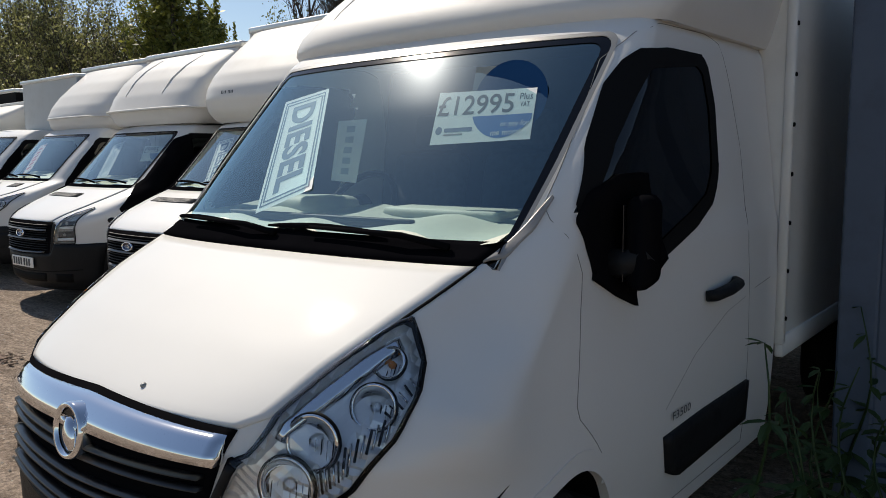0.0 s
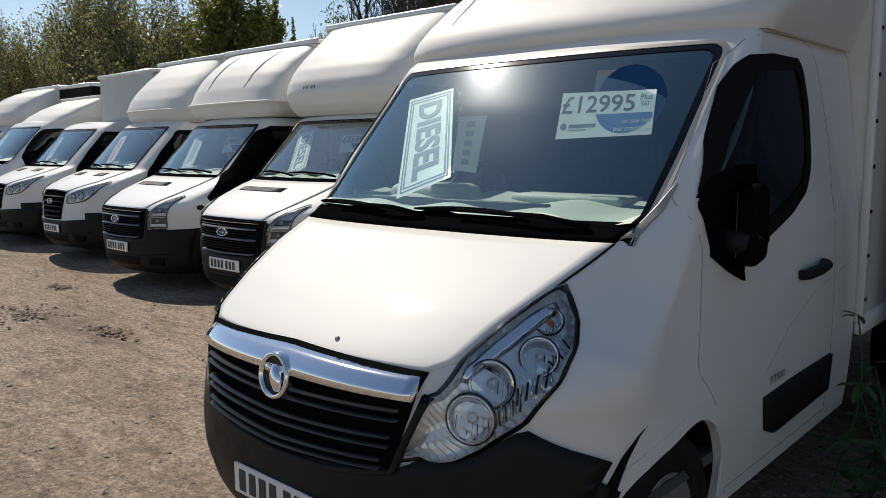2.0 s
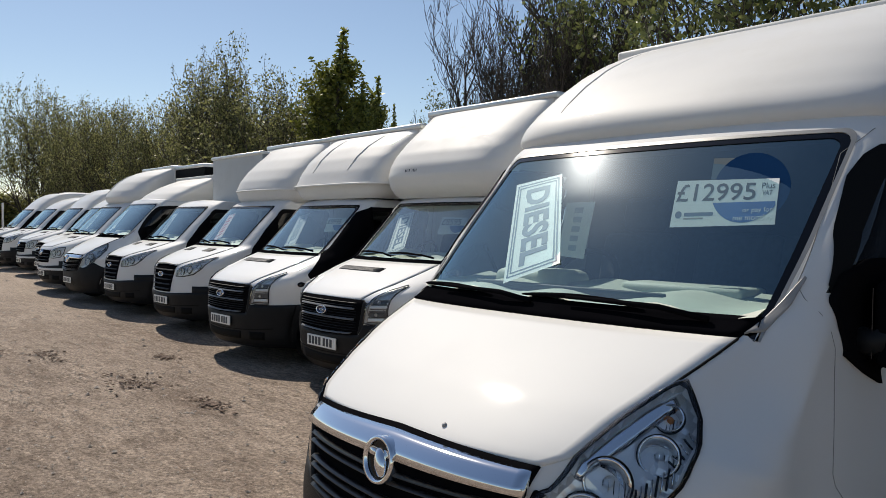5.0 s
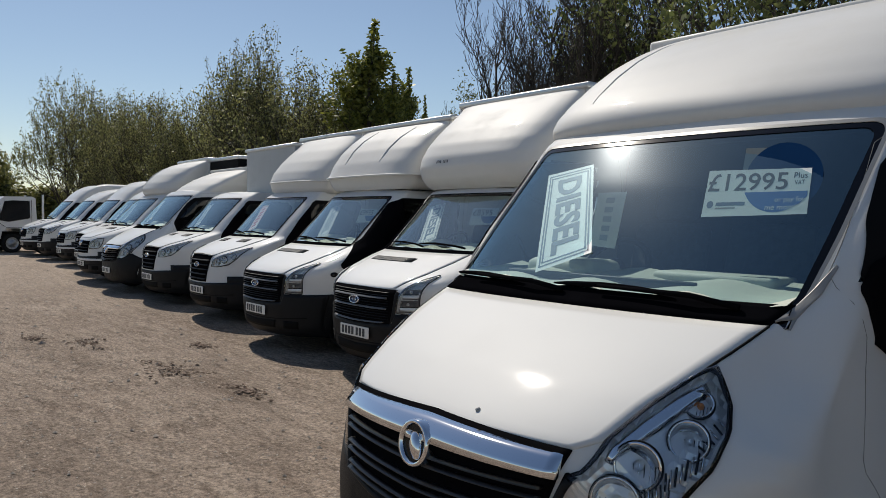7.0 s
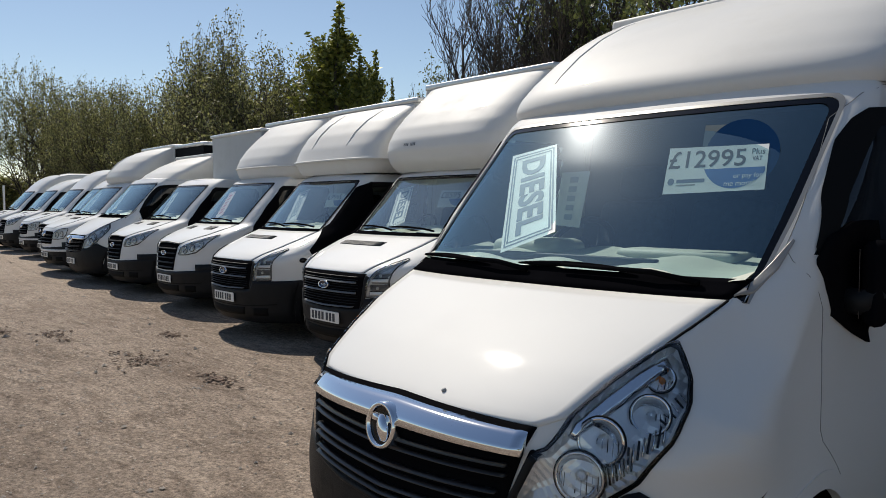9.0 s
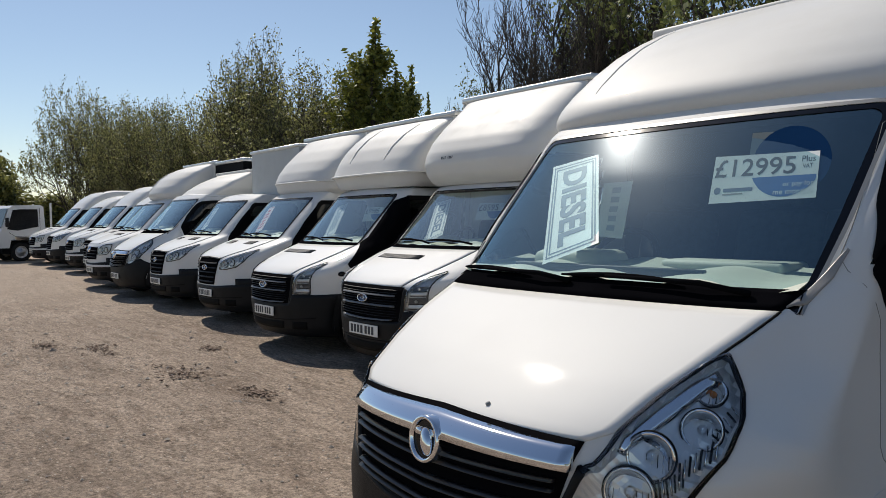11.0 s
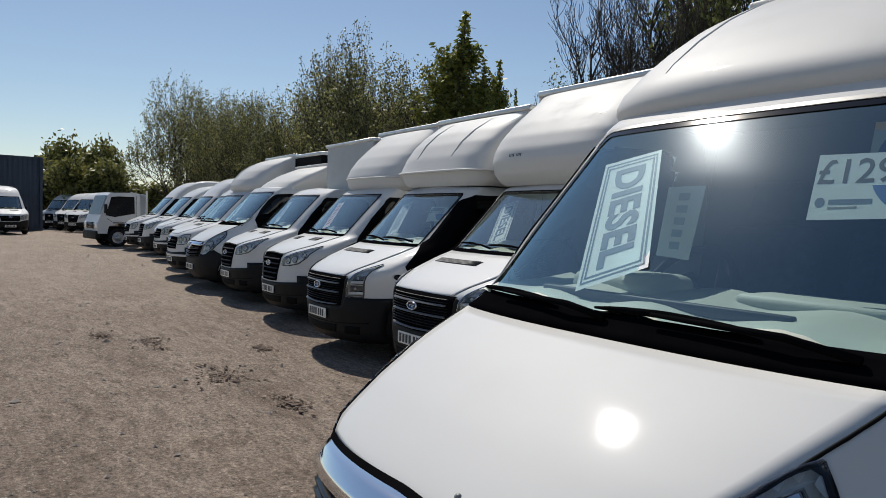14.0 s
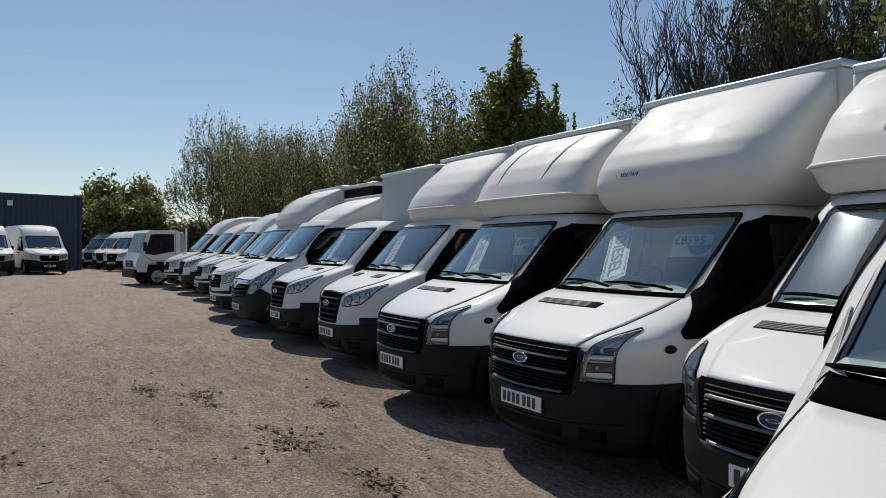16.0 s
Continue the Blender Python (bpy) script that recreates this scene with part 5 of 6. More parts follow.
# ---- boards and price cards ----
def flat(quad):
    """The four corners with the third moved into the plane of the others."""
    a, b, c, d = (Vector(p) for p in quad)
    n = (b - a).cross(d - a).normalized()
    return a, b, c - n * (c - a).dot(n), d


def diesel_board(m, quad, word, ink, label):
    b = thing("sale_board", label, "sign", m, "sale boards")
    q = flat(quad)
    part("board", quad_patch(q, (0, 1, 0, 1), 0.0), CARD_WHITE, b, smooth=True)
    for e in (0.05, 0.10):
        for box in ((e, 1 - e, e * 0.6, e * 0.6 + 0.012), (e, 1 - e, 1 - e * 0.6 - 0.012, 1 - e * 0.6), (e, e + 0.028, e * 0.6, 1 - e * 0.6), (1 - e - 0.028, 1 - e, e * 0.6, 1 - e * 0.6)):
            part("border_line", quad_patch(q, box, 0.001, 1), ink, b, smooth=False)
    if word:
        text_on(word, 0.0012, q, ink, b, (0.25, 0.77, 0.10, 0.90), True, 0.035)
    else:
        for i in range(6):
            part("letter_bar", quad_patch(q, (0.26, 0.74, 0.13 + i * 0.13, 0.21 + i * 0.13), 0.003, 1), ink, b, smooth=False)
    return b


DISC_DARK = material("dark_blue_print", (0.008, 0.035, 0.10), 0.9, 0, 0.05, 8, spec=0.0)
TAB_GREY = material("pale_tab", (0.16, 0.19, 0.20), 0.9, 0, 0.05, 8, spec=0.0)


def price_card(m, quad, price, full, label):
    c = thing("price_card", label, "sign", m, "price cards")
    q = flat(quad)
    part("card", quad_patch(q, (0, 1, 0, 1), 0.0), CARD_WHITE, c)
    part("blue_disc", disc_patch(q, 0.707, 0.22, 0.33, 0.72, 0.0006, 23, 157), CARD_BLUE, c, smooth=False)
    if full:
        part("disc_backing", disc_patch(q, 0.74, 0.18, 0.36, 0.78, -0.003), DISC_DARK, c, smooth=False)
        part("card_tab", quad_patch(q, (0.34, 0.66, -0.5, 0.02), -0.005, 1), TAB_GREY, c, smooth=False)
    if price:
        text_on(price, 0.0006, q, INK, c, (0.02 if full else 0.05, 0.80, 0.08, 0.46), heavy=0.008)
    if full:
        text_on("Plus", 0.0006, q, INK, c, (0.85, 0.97, 0.09, 0.22))
        text_on("VAT", 0.0006, q, INK, c, (0.86, 0.95, 0.26, 0.36))
        text_on("or pay for", 0.0012, q, CARD_WHITE, c, (0.70, 0.97, 0.62, 0.76))
        text_on("me monthly", 0.0012, q, CARD_WHITE, c, (0.62, 0.97, 0.78, 0.93))
        part("logo_ring", disc_patch(q, 0.07, 0.74, 0.035, 0.075, 0.0006, k=20), CARD_NAVY, c, smooth=False)
        part("logo_bar", quad_patch(q, (0.13, 0.42, 0.70, 0.775), 0.0006, 1), CARD_NAVY, c, smooth=False)
        part("logo_bar", quad_patch(q, (0.13, 0.33, 0.81, 0.84), 0.0006, 1), TRIM_GREY, c, smooth=False)
    return c


BOARD_Q = ((-0.70, 1.325, 1.825), (-0.395, 1.31, 1.866), (-0.04, 0.915, 1.452), (-0.32, 0.855, 1.372))
CARD_Q = ((0.256, 1.255, 1.805), (0.673, 1.25, 1.799), (0.700, 1.165, 1.631), (0.283, 1.16, 1.618))


back_board = thing("sale_board", "white sale board lying on the dashboard", "sign", pose(0, 0.03, 0), "sale boards")
BACK_Q = ((-0.44, 1.40, 1.735), (-0.275, 1.41, 1.738), (-0.30, 1.36, 1.47), (-0.445, 1.35, 1.48))
part("board", quad_patch(BACK_Q, (0, 1, 0, 1), 0.0), CARD_WHITE, back_board)
for i in range(5):
    part("letter_bar", quad_patch(BACK_Q, (0.35, 0.65, 0.1 + i * 0.17, 0.2 + i * 0.17), 0.003, 1), PALE_BLUE, back_board, smooth=False)


def shifted(q, dx, dy, dz):
    return tuple((x + dx, y + dy, z + dz) for x, y, z in q)


# ---- the row ----
def put(built, x, y, turn=0.0):
    root = built[0]
    root.matrix_world = pose(x, y, height(x, y + 1), 0, 0, turn)
    return root


hero = build_van("box_van", "white box van with chrome grille bar and roof deflector", MOVANO)
put(hero, 0, 0.03)
sk = hero[1]
part("washer_jet", lathe([(0.009, 0.0), (0.008, 0.006), (0.001, 0.008)], 12, sk.frame_at(0.173, 0.978, 0.004)), TRIM_GREY, hero[0])
text_on("F3500", 0.002, (sk.side(1.545, 0.70, 0.004), sk.side(1.70, 0.70, 0.004), sk.side(1.70, 0.67, 0.004), sk.side(1.545, 0.67, 0.004)), INK, hero[0], (0, 1, 0, 1))
diesel_board(pose(0, 0.03, 0), BOARD_Q, "DIESEL", CARD_NAVY, "white board reading DIESEL behind the windscreen")
price_card(pose(0, 0.03, 0), CARD_Q, "£12995", True, "white and blue price card stuck behind the windscreen")

t1 = build_van("box_van", "white box van with rounded roof deflector", variant(TRANSIT, hood=LUTON_A, box=(1.045, 2.2, 5.6, 0.75, 3.06)))
put(t1, -4.48, 2.59)
t2 = build_van("box_van", "white box van with creased roof deflector", variant(TRANSIT, hood=LUTON_B, box=(1.045, 2.2, 5.6, 0.75, 2.94)))
put(t2, -6.78, 2.60)
t0 = copy_thing(t2[0], pose(-2.15, 2.42, 0))
tagged(t0, "white box van tucked behind the chrome-barred van")
t3 = build_van("box_van", "white newer box van with bulging roof deflector", variant(TRANSIT_NEW, hood=LUTON_C, box=(1.045, 2.33, 5.6, 0.75, 3.02)))
put(t3, -9.65, 2.95)
t4 = build_van("dropside_van", "white newer van with a plain cab roof", variant(TRANSIT_NEW))
put(t4, -12.28, 3.02)
v5 = build_van("box_van", "white box van with sloping roof deflector", variant(MOVANO, paint=PAINT_B, hood=LUTON_E, rivets=False, box=(1.03, 2.6, 5.8, 0.75, 2.60), dz=0.02, fine=2, lamp_hole=0.016, bezel=0.016, gasket=0.004, glass=GLASS_ROW, trim_line=False))
put(v5, -14.45, 2.9)
v6 = build_van("box_van", "white box van with dark bumper and round deflector", variant(CRAFTER, hood=LUTON_D, box=(1.03, 2.6, 5.8, 0.75, 2.90)))
put(v6, -16.85, 2.98)
v7 = build_van("panel_van", "white high-roof panel van", panel_van(TRANSIT_NEW, 2.35))
put(v7, -19.4, 3.5)
v8 = build_van("panel_van", "white tall panel van with dark nose", panel_van(CRAFTER, 2.55))
put(v8, -22.3, 3.68)
v9 = copy_thing(v7[0], pose(-25.3, 3.75, height(-25, 4)))
v10 = tagged(copy_thing(v8[0], pose(-28.2, 3.75, height(-28, 4))), "white tall panel van at the row's far end")
spr = build_van("panel_van", "white high-roof panel van facing across the yard", panel_van(variant(CRAFTER, front_panels=(), bumper=([(-0.88, 0.20), (0, 0.20), (0.88, 0.20)], [(-0.95, 0.74), (-0.6, 0.70), (-0.4, 0.64), (0, 0.63), (0.4, 0.64), (0.6, 0.70), (0.95, 0.74)])), 2.45), "vans across the yard")
put(spr, -42.3, 0.55, 103)
copy_thing(spr[0], pose(-41.2, -1.8, height(-41, 0), 0, 0, 103))
for x, y, r in ((-46.8, 3.75, 42), (-50.5, 3.5, 45), (-54.5, 3.1, 50), (-58.5, 2.6, 55)):
    tagged(copy_thing(v7[0], pose(x, y, height(x, y), 0, 0, r)), "white panel van parked far off", group="vans far off")
for root, dx, dy, dz, word, ink, price in ((t1[0], 0.02, 0.12, -0.07, "DIESEL", CARD_NAVY, "£8595"), (t2[0], 0.02, 0.12, -0.07, "DIESEL", CARD_NAVY, "£9995"), (t0, 0.25, 0.12, -0.07, "DIESEL", CARD_NAVY, ""),
                                           (t3[0], 0.0, 0.09, -0.05, "", CARD_RED, ""), (t4[0], 0.0, 0.09, -0.05, "DIESEL", CARD_NAVY, ""), (v5[0], 0, 0, 0, "DIESEL", CARD_NAVY, ""),
                                           (v6[0], 0, 0.09, -0.05, "DIESEL", CARD_NAVY, ""), (v7[0], 0, 0.09, -0.05, "DIESEL", CARD_NAVY, ""), (v8[0], 0, 0.09, -0.05, "DIESEL", CARD_NAVY, "")):
    m = root.matrix_basis.copy()
    diesel_board(m, shifted(BOARD_Q, dx, dy, dz), word, ink, "white sale board behind a van windscreen" if ink is CARD_NAVY else "red and white sale board behind a windscreen")
    if price:
        price_card(m, shifted(CARD_Q, -0.14, 0.17, -0.07), price, False, "white and blue price card in a windscreen")

# grey box body behind the plain van
gb = thing("parked_trailer", "grey panelled box body standing in the row", "trailer", pose(-11.6, 5.08, 0))
part("shell", block(-1.0, 1.05, 0, 3.6, 0.7, 2.92, 0.01, 1), PANEL_GREY, gb, smooth=False)
part("roof_rail", block(-1.03, 1.08, -0.03, 3.62, 2.9, 2.96, 0.012, 1), ALU, gb)
part("frame", block(-0.9, 0.9, 0.1, 3.5, 0.0, 0.7), SEAL, gb, smooth=False)
db = thing("parked_trailer", "dark open box body behind a van", "trailer", pose(-15.2, 5.6, 0))
# closed block; the unlit inside of the body is its near-black colour
part("shell", block(-1.0, 1.0, 0, 3.6, 0.7, 2.95, 0.01, 1), SEAL, db, smooth=False)
part("roof_rail", block(-1.03, 1.03, -0.03, 3.62, 2.9, 2.98, 0.012, 1), ALU, db)
part("frame", block(-0.9, 0.9, 0.1, 3.5, 0.0, 0.7), SEAL, db, smooth=False)


# ---- light truck ----
def light_truck(m):
    t = thing("dropside_truck", "white forward-control truck with open bed", "truck", m, "vans parked in a row")
    side = [(0.0, 0.52), (-0.02, 0.9), (0.10, 1.2), (0.38, 2.0), (0.5, 2.1), (1.45, 2.12), (1.58, 2.05), (1.6, 0.62), (1.18, 0.62), (1.12, 0.82), (0.98, 0.92), (0.55, 0.92), (0.4, 0.8), (0.34, 0.52)]
    cabin = grid([[Vector((x * (1 - 0.06 * (z > 1.3)), y, z)) for y, z in side] for x in (-0.93, -0.9, 0.9, 0.93)])
    for sx in (-0.93, 0.93):
        cabin.faces.new([cabin.verts.new((sx * (1 - 0.06 * (z > 1.3)), y, z)) for y, z in side])
    bmesh.ops.recalc_face_normals(cabin, faces=cabin.faces[:])
    part("cab", cabin, PAINT_B, t, smooth=False)
    # underbody, near-black so that it also holds the wheel arches' shadow
    part("underbody", block(-0.85, 0.85, 0.1, 1.6, 0.3, 0.7), SEAL, t, smooth=False)
    part("windscreen", grid([[Vector((x, 0.105, 1.26)) for x in (-0.82, 0, 0.82)], [Vector((x, 0.345, 1.98)) for x in (-0.78, 0, 0.78)]]), SCREEN_BLACK, t, smooth=False)
    for sx in (-1, 1):
        part("side_window", grid([[Vector((sx * 0.94, 0.28, 1.22)), Vector((sx * 0.94, 0.62, 1.16)), Vector((sx * 0.94, 1.36, 1.30))], [Vector((sx * 0.885, 0.50, 1.93)), Vector((sx * 0.885, 0.75, 1.96)), Vector((sx * 0.885, 1.36, 1.96))]]), GLOSSY, t, smooth=False)
        part("door_line", tube([(sx * 0.935, 0.33, 1.1), (sx * 0.935, 0.55, 0.95), (sx * 0.935, 1.42, 0.95), (sx * 0.915, 1.42, 2.0)], 0.008, 4), SEAL, t)
        part("mirror", block(sx * 1.05 - 0.08, sx * 1.05 + 0.08, 0.2, 0.3, 1.3, 1.65, 0.03, 2), PLASTIC, t)
        part("headlamp", block(sx * 0.7 - 0.18, sx * 0.7 + 0.18, -0.05, 0.02, 0.72, 0.95, 0.02, 1), REFLECTOR, t)
        wheel(t, sx * 0.82, 0.75, 0.36)
        wheel(t, sx * 0.82, 3.4, 0.36)
        part("bed_side", block(sx * 1.0 - 0.02, sx * 1.0 + 0.02, 1.85, 5.2, 0.85, 1.25), PAINT_B, t, smooth=False)
        part("rack_post", block(sx * 0.95 - 0.03, sx * 0.95 + 0.03, 1.78, 1.84, 0.8, 2.2), PAINT_B, t, smooth=False)
    part("bumper", block(-0.92, 0.92, -0.08, 0.1, 0.3, 0.62, 0.04, 2), PLASTIC, t)
    part("grille", block(-0.5, 0.5, -0.05, 0.0, 0.7, 0.95, 0.02, 1), GLOSSY, t)
    part("bed", block(-1.0, 1.0, 1.85, 5.2, 0.78, 0.86), PLASTIC, t, smooth=False)
    part("chassis", block(-0.4, 0.4, 0.3, 5.0, 0.45, 0.78), SEAL, t, smooth=False)
    return t


light_truck(pose(-31.2, 2.95, height(-31, 4) - 0.03, 0, 0, 8))

# ---- steel containers ----
def container(name, label, m, length, wide, tall, mat):
    c = thing(name, label, "container", m)
    k = int(length / 0.14)
    for yy in (0, wide):
        pts = [[Vector((-length / 2 + length * i / (2 * k), yy + (0.036 if (i // 2) % 2 else 0) * (1 if yy == 0 else -1), z)) for i in range(2 * k + 1)] for z in (0.15, tall - 0.1)]
        b = grid(pts)
        bmesh.ops.recalc_face_normals(b, faces=b.faces[:])
        part("side_wall", b, mat, c, smooth=False)
    for sx in (-1, 1):
        part("end_wall", block(sx * length / 2 - 0.03, sx * length / 2 + 0.03, 0.0, wide, 0.15, tall - 0.1), mat, c, smooth=False)
        for yy in (0, wide):
            part("corner_post", block(sx * length / 2 - 0.08, sx * length / 2 + 0.08, yy - 0.06, yy + 0.06, 0, tall, 0.01, 1), mat, c, smooth=False)
        for yy in np.linspace(0.3, wide - 0.3, 4):
            part("lock_rod", tube([(sx * (length / 2 + 0.05), yy, 0.2), (sx * (length / 2 + 0.05), yy, tall - 0.2)], 0.02, 6), mat, c)
    part("top_rail", block(-length / 2, length / 2, -0.03, 0.06, tall - 0.12, tall, 0.01, 1), mat, c, smooth=False)
    part("bottom_rail", block(-length / 2, length / 2, -0.03, 0.06, 0.02, 0.17, 0.01, 1), mat, c, smooth=False)
    part("roof", block(-length / 2, length / 2, 0, wide, tall - 0.06, tall - 0.02), mat, c, smooth=False)
    return c


con = container("shipping_container", "navy blue steel shipping container", pose(-50.5, 0.12, 0.24, 0, 0, 106), 4.8, 2.4, 4.45, CONTAINER)
part("notice", block(-1.62, -1.32, -0.08, -0.05, 3.72, 4.02), CARD_WHITE, con, smooth=False)
container("steel_container", "faded blue steel container beside the box van", pose(2.55, 2.95, 0, 0, 0, 0), 2.45, 6.0, 2.6, FENCE_BLUE)


# ---- trees ----
def leaves(name, points, size, mat, parent, seed, droop=0.3, long=1.7):
    """A crown of small single leaves."""
    rg = np.random.RandomState(seed)
    n = len(points)
    p = np.array(points)
    d = rg.normal(size=(n, 3))
    d[:, 2] -= droop
    d /= np.linalg.norm(d, axis=1)[:, None]
    s = rg.normal(size=(n, 3))
    s -= (s * d).sum(1)[:, None] * d
    s /= np.linalg.norm(s, axis=1)[:, None]
    k = size * rg.uniform(0.6, 1.4, n)[:, None]
    v = np.stack([p, p + d * k * long * 0.5 + s * k * 0.5, p + d * k * long, p + d * k * long * 0.5 - s * k * 0.5], 1).reshape(-1, 3)
    me = bpy.data.meshes.new(name)
    me.from_pydata(v.tolist(), [], (np.arange(n)[:, None] * 4 + np.arange(4)).tolist())
    me.materials.append(mat)
    ob = new(name, me)
    ob.parent = parent
    return ob


def grow(rg, start, way, length, radius, depth, tips, tubes, spread_a, rise, kids=4):
    """A bent limb with its side limbs; the ends of the last ones carry leaves."""
    pts, d, p = [Vector(start)], Vector(way).normalized(), Vector(start)
    k = 5
    for _ in range(k):
        d = (d + Vector(rg.normal(0, 0.13, 3)) + Vector((0, 0, rise * 0.12))).normalized()
        p = p + d * length / k
        pts.append(p.copy())
    tubes.append((pts, [max(0.004, radius * (1 - 0.75 * i / k)) for i in range(k + 1)]))
    if depth == 0:
        tips.append(pts)
        return
    for i in range(kids):
        t = 1.5 + (k - 1.5) * (i + rg.rand()) / kids
        a, f = pts[int(t)], t - int(t)
        q = a.lerp(pts[min(int(t) + 1, k)], f)
        axis = Vector(rg.normal(0, 1, 3)).normalized()
        nd = (d + spread_a * (axis - axis.dot(d) * d).normalized()).normalized()
        grow(rg, q, nd, length * rg.uniform(0.45, 0.7), radius * 0.5, depth - 1, tips, tubes, spread_a, rise, kids)
    grow(rg, pts[-1], d, length * 0.55, radius * 0.3, depth - 1, tips, tubes, spread_a, rise, kids)


def wood(name, tubes, mat, root, thick=1.0):
    vs, fs = [], []
    for pts, rad in tubes:
        b = tube(pts, [r * thick for r in rad], 6 if rad[0] > 0.03 else 3, False)
        b.verts.index_update()
        k = len(vs)
        vs += [v.co[:] for v in b.verts]
        fs += [[k + v.index for v in f.verts] for f in b.faces]
        b.free()
    me = bpy.data.meshes.new(name)
    me.from_pydata(vs, [], fs)
    me.materials.append(mat)
    for pl in me.polygons:
        pl.use_smooth = True
    ob = new(name, me)
    ob.parent = root


def tree(name, label, seed, tall, stems, spread_a, rise, depth, leaf_mat, leaf_size, per_tip, bark, width=0.3, fuzz=0.18, kids=4, first=0.55, thick=1.0):
    rg = np.random.RandomState(seed)
    root = thing(name, label, "tree", group="trees behind the vans")
    tips, tubes = [], []
    for i in range(stems):
        a = 2 * math.pi * i / stems + rg.rand()
        lean = width * (0.3 + 0.7 * rg.rand()) if stems > 1 else 0.02
        grow(rg, (0.15 * math.cos(a) * (stems > 1), 0.15 * math.sin(a) * (stems > 1), -0.05), (lean * math.cos(a), lean * math.sin(a), 1), tall * first * rg.uniform(0.75, 1.1), 0.022 * tall / (1 + 0.25 * (stems - 1)), depth, tips, tubes, spread_a, rise, kids)
    wood("trunk", [t for t in tubes if t[1][0] > 0.02], bark, root, thick)
    wood("branchwork", [t for t in tubes if t[1][0] <= 0.02], bark, root, thick)
    if per_tip:
        pl = []
        for pts in tips:
            for _ in range(per_tip):
                t = rg.uniform(0.0, len(pts) - 1.001)
                q = pts[int(t)].lerp(pts[int(t) + 1], t - int(t))
                pl.append((q.x + rg.normal(0, fuzz), q.y + rg.normal(0, fuzz), max(0.1, q.z + rg.normal(0, fuzz))))
        leaves("crown", pl, leaf_size, leaf_mat, root, seed + 1)
    return root


def spire(label, seed, tall, leaf_mat, leaf_size, bark):
    """One straight leader with rising side limbs that shorten to the top, each hung with clumps of leaves."""
    rg = np.random.RandomState(seed)
    root = thing("tree", label, "tree", group="trees behind the vans")
    lead = [Vector((0.05 * math.sin(i * 0.9), 0.05 * math.cos(i * 1.3), tall * i / 10)) for i in range(11)]
    tubes, clumps = [(lead, [0.09 * (1 - 0.93 * i / 10) for i in range(11)])], []
    for h in np.linspace(0.12, 0.84, 34):
        a = rg.uniform(0, 6.28)
        reach = tall * (0.36 * (0.95 - h) ** 0.85 + 0.01) * rg.uniform(0.45, 1.15)
        p0 = lead[0].lerp(lead[-1], h)
        up = rg.uniform(0.9, 1.7)
        d = Vector((math.cos(a), math.sin(a), up * 0.7)).normalized()
        pts = [p0 + d * reach * f + Vector((0, 0, 0.35 * reach * f * f)) for f in np.linspace(0, 1, 5)]
        tubes.append((pts, [0.03 * (1 - h) + 0.008, 0.02 * (1 - h) + 0.007, 0.012, 0.008, 0.004]))
        for f in np.arange(0.25, 1.05, 0.16):
            q = pts[0].lerp(pts[-1], f)
            clumps.append((q + Vector(rg.normal(0, 0.07, 3)), 0.115 * rg.uniform(0.5, 1.3) * (1.25 - 0.5 * f)))
    for h in np.linspace(0.80, 1.0, 9):
        clumps.append((lead[0].lerp(lead[-1], h), 0.10 * (1.15 - h) * 2.2))
    pl = []
    for c, r in clumps:
        for _ in range(int(20 + 230 * r)):
            o = Vector(rg.normal(0, r * 0.75, 3))
            pl.append((c.x + o.x, c.y + o.y, c.z + o.z * 1.25))
    wood("trunk", tubes[:1], bark, root)
    wood("branchwork", tubes[1:], bark, root)
    leaves("crown", pl, leaf_size, leaf_mat, root, seed + 1)
    return root


olive = [tree("tree", "olive-leaved bushy tree behind the vans", 11 + i, 6.0, 8, sp, rise, 3, LEAF_OLIVE, 0.052, 14, BARK, wide, 0.065, 4, thick=1.35) for i, (sp, rise, wide) in enumerate(((0.85, 0.7, 0.62), (0.62, 1.7, 0.42)))]
bright = spire("fresh green pointed tree behind the vans", 31, 6.0, LEAF_BRIGHT, 0.064, BARK)
bare = tree("tree", "bare-branched tree behind the vans", 41, 7.0, 4, 0.62, 1.3, 4, LEAF_DARK, 0.06, 0, BARK, 0.4, 0.2, 4, thick=1.5)
bush = tree("bush", "dense yellow-green bush at the yard's far end", 61, 4.0, 9, 0.95, 0.5, 3, LEAF_BUSH, 0.10, 22, BARK, 0.9, 0.16, 4, 0.42)
dark = tree("tree", "dark green tree behind the vans", 51, 7.0, 3, 0.8, 0.8, 3, LEAF_DARK, 0.058, 32, BARK, 0.35, 0.16, 4)


# ---- drain cover and weeds ----
mh = thing("drain_cover", "grey iron drain cover set in the grit", "drain cover", pose(-9.1, -1.05, 0.0))
part("cover", block(-0.6, 0.6, -0.4, 0.16, -0.02, 0.012, 0.006, 1), IRON, mh, smooth=False)


def leaf_mesh(k):
    """A folded pointed leaf along x."""
    me = bpy.data.meshes.new("leaf")
    me.from_pydata([(0, 0, 0), (k * 0.3, k * 0.2, 0.02 * k), (k * 0.7, k * 0.16, 0), (k, 0, -0.12 * k), (k * 0.7, -k * 0.16, 0), (k * 0.3, -k * 0.2, 0.02 * k), (k * 0.5, 0, -0.04 * k)], [],
                   [(0, 1, 6), (1, 2, 6), (2, 3, 6), (3, 4, 6), (4, 5, 6), (5, 0, 6)])
    me.materials.append(NETTLE)
    return me


LEAF_SIZES = [leaf_mesh(k) for k in (0.06, 0.09, 0.12)]


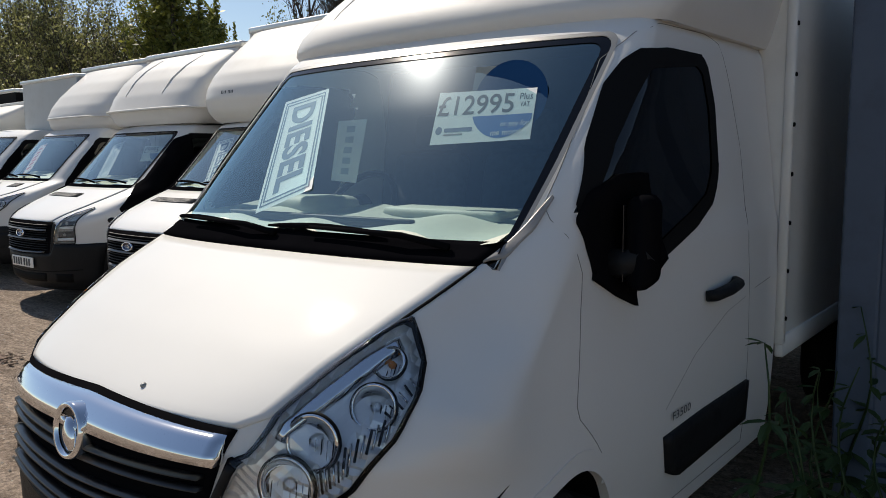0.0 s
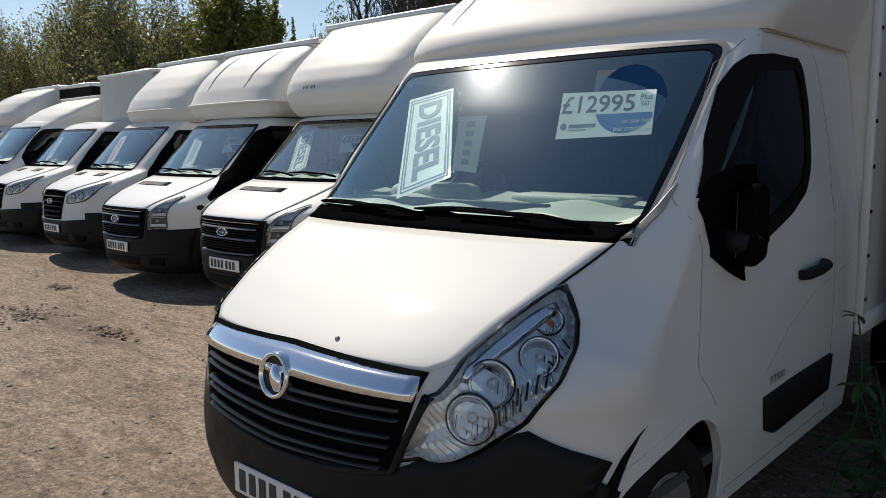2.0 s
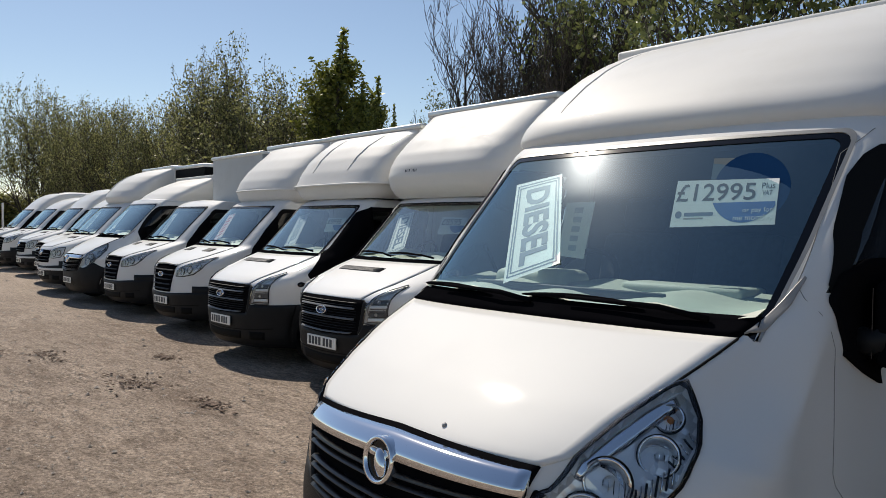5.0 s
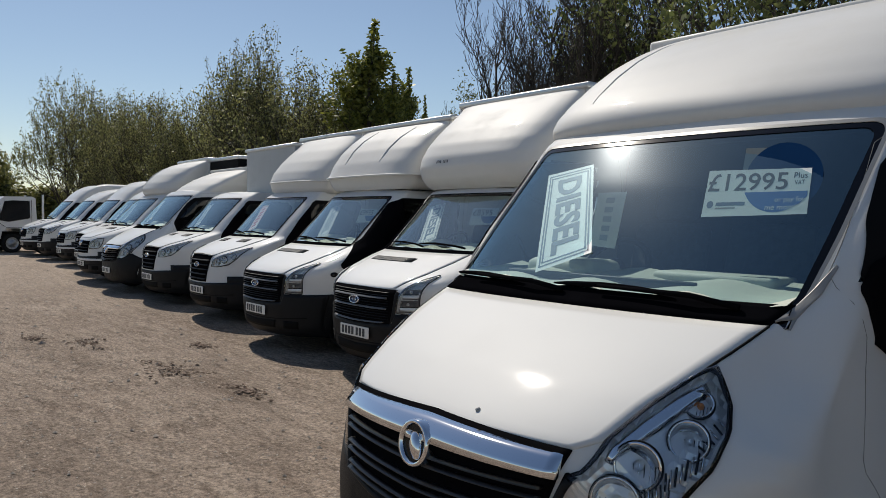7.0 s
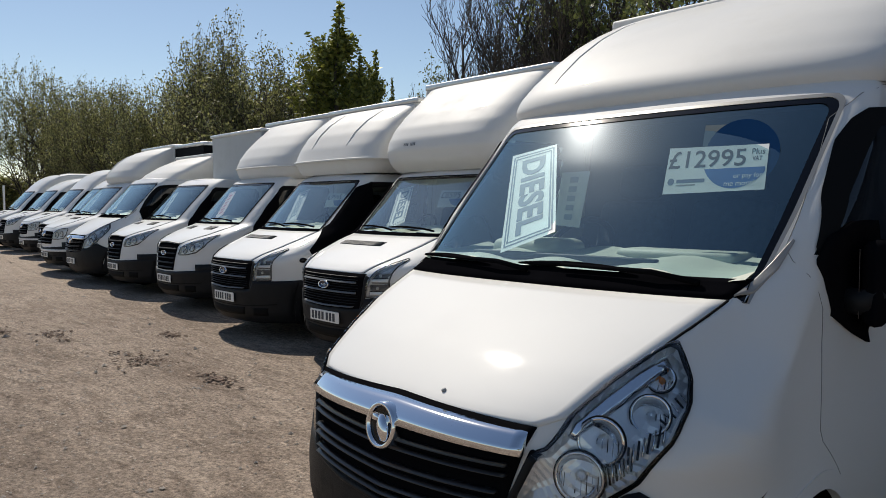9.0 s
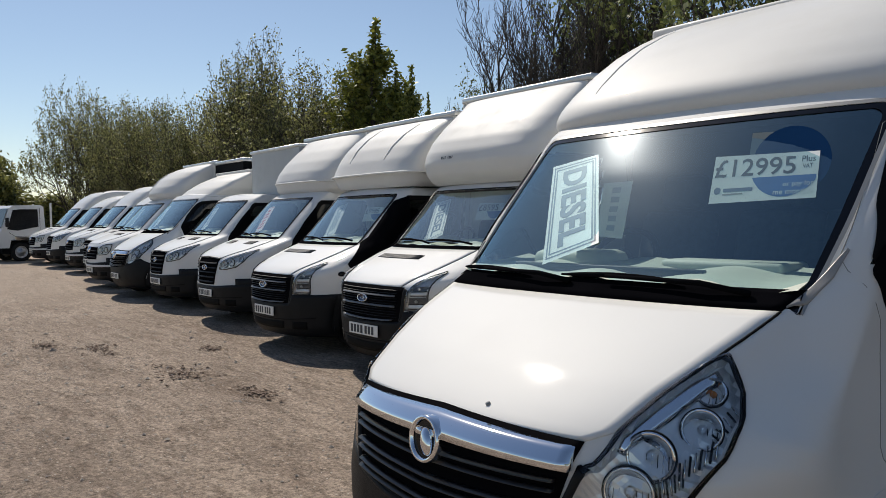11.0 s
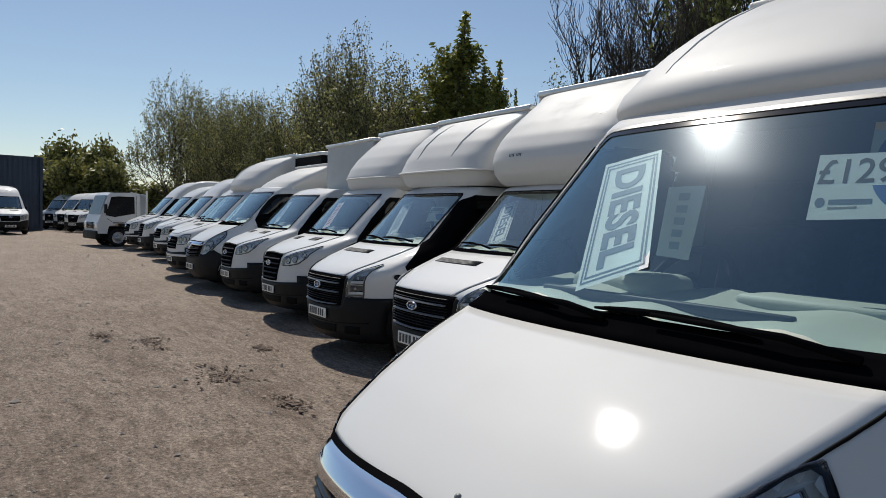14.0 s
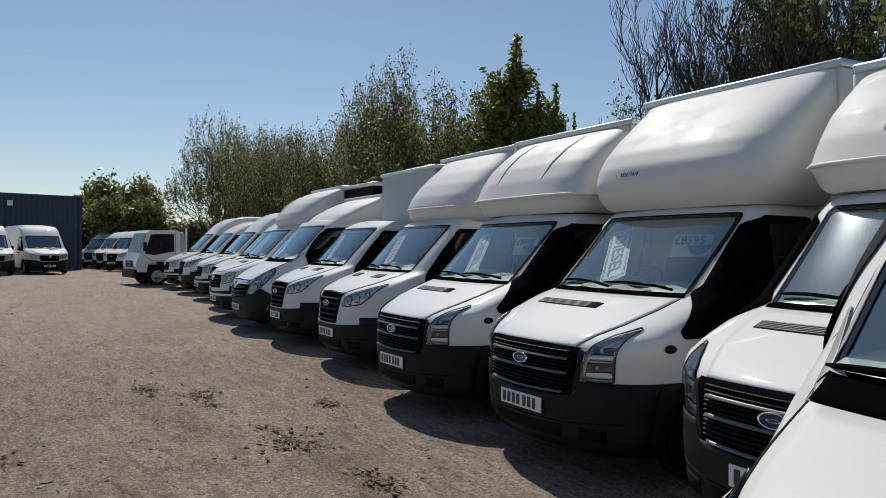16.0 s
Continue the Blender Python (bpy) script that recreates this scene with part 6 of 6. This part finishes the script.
def nettle(x, y, tall, seed):
    rg = np.random.RandomState(seed)
    n = thing("nettle", "tall dark green weed beside the van", "weed", pose(x, y, 0), "weeds by the van")
    pts = [Vector((0.05 * math.sin(i * 0.7 + seed), 0.04 * math.cos(i * 0.9 + seed), tall * i / 8)) for i in range(9)]
    part("stem", tube(pts, [0.009 - 0.0008 * i for i in range(9)], 5), NETTLE, n)
    for i in range(int(tall * 26)):
        t = 0.12 + 0.88 * rg.rand()
        p = pts[min(8, int(t * 8 + 0.5))]
        lf = new("leaf", LEAF_SIZES[2 if t < 0.5 else 1 if t < 0.85 else 0])
        lf.parent = n
        lf.matrix_local = Matrix.Translation(p) @ Matrix.Rotation(rg.uniform(0, 6.28), 4, "Z") @ Matrix.Rotation(rg.uniform(-0.3, 0.7), 4, "Y")


for i, (x, y, h) in enumerate(((1.30, 1.62, 0.98), (1.34, 1.9, 0.72), (1.28, 2.15, 0.66), (1.4, 2.05, 0.8), (1.42, 2.4, 0.75), (1.3, 2.5, 0.7), (1.5, 2.7, 0.8), (1.36, 2.85, 0.9), (1.2, 2.35, 0.5), (1.25, 2.75, 0.6), (1.55, 2.4, 0.6), (1.48, 1.85, 0.5))):
    nettle(x, y, h, 60 + i)


def top_of(ob):
    """Height that all but the last few leaves or twigs keep under."""
    zs = np.concatenate([np.array([v.co.z for v in c.data.vertices]) for c in ob.children])
    return float(np.percentile(zs, 99.6))


def stand(ob, x, y, tall, turn, first=False, label="", thin=1.0):
    """Sets a tree at its place, scaled to its height over the ground."""
    s = tall / TOPS[ob.name]
    m = pose(x, y, height(x, 0) - 0.02, 0, 0, turn)
    if first:
        ob.matrix_world = m @ Matrix.Diagonal((s * thin, s * thin, s, 1))
        return ob
    c = copy_thing(ob, m)
    c.scale = (s * thin, s * thin, s)
    return tagged(c, label) if label else c


TOPS = {o.name: top_of(o) for o in (*olive, bright, bare, dark, bush)}
stand(bright, -17.35, 11.1, 7.2, 0, True, thin=1.3)
stand(bright, -18.4, 11.2, 6.1, 200, label="green pointed tree behind the vans", thin=1.25)
stand(bright, -15.4, 11.1, 5.6, 80, label="slim young green tree behind the vans", thin=0.8)
stand(bright, -14.75, 11.2, 4.8, 140, label="slim young green tree behind the vans", thin=0.55)
stand(bright, -16.5, 11.3, 5.6, 290, label="green pointed tree behind the vans", thin=1.2)
stand(olive[0], -20.3, 10.9, 6.5, 0, True)
stand(olive[1], -21.8, 10.9, 7.3, 40, True)
for i, (x, y, h) in enumerate(((-23.5, 10.9, 6.9), (-25.2, 10.9, 7.1), (-27.0, 10.9, 7.1), (-28.8, 10.9, 6.7), (-31, 10.9, 6.5), (-33.5, 10.9, 6.6), (-36.5, 10.9, 7.1), (-40, 10.9, 7.6), (-44, 10.9, 8.2), (-48, 10.9, 9.3), (-52.5, 10.9, 9.4),
                                (-19.2, 11.8, 5.6), (-26, 13, 7.6), (-35, 13, 7.0), (-13.2, 12.5, 4.4), (-16.5, 13, 4.6))):
    stand(olive[1 if x > -29.5 else 0], x, y, h, 57 * i, thin=0.9 if x > -30 else 0.8)
stand(bare, -11.9, 12.0, 7.6, 0, True)
stand(bare, -10.2, 12.4, 8.4, 120)
stand(bare, -8.8, 12.2, 8.0, 220)
stand(dark, -7.6, 13.2, 8.6, 0, True)
stand(dark, -5.0, 12.5, 9.0, 100)
stand(dark, -13.6, 11.8, 4.9, 20, label="dark green shrub behind the vans")
stand(bush, -58.5, 5.3, 4.6, 0, True)
for i, (k, x, y, h, w) in enumerate(((0, -64, 5.6, 6.6, 0.8), (1, -66, 5.0, 5.6, 1.1), (1, -62, 6.6, 5.2, 1.2), (1, -60, 4.9, 4.0, 1.4), (1, -61, 7.6, 4.2, 1.3), (0, -59, 7.0, 3.4, 1.5), (0, -60, 5.8, 3.2, 1.6), (1, -60, 9.2, 3.6, 1.5), (0, -58, 9.9, 3.4, 1.5), (1, -64, 8.4, 3.8, 1.4))):
    stand((bush, dark)[k], x, y, h * 0.95, 40 * i, label="dense green bush at the yard's far end", thin=w)
stand(dark, -80, -4, 5.5, 100, label="dark green bush beyond the container")
# unseen trees, added to be mirrored in the near van and darken its side
for i, (x, y, h) in enumerate(((15.5, 1.5, 7.0), (15.0, 7.0, 7.4), (15.6, -4.5, 6.6), (13.5, 12.5, 7.4))):
    stand(olive[i % 2], x, y, h, 71 * i, label="olive-leaved tree at the yard's edge")
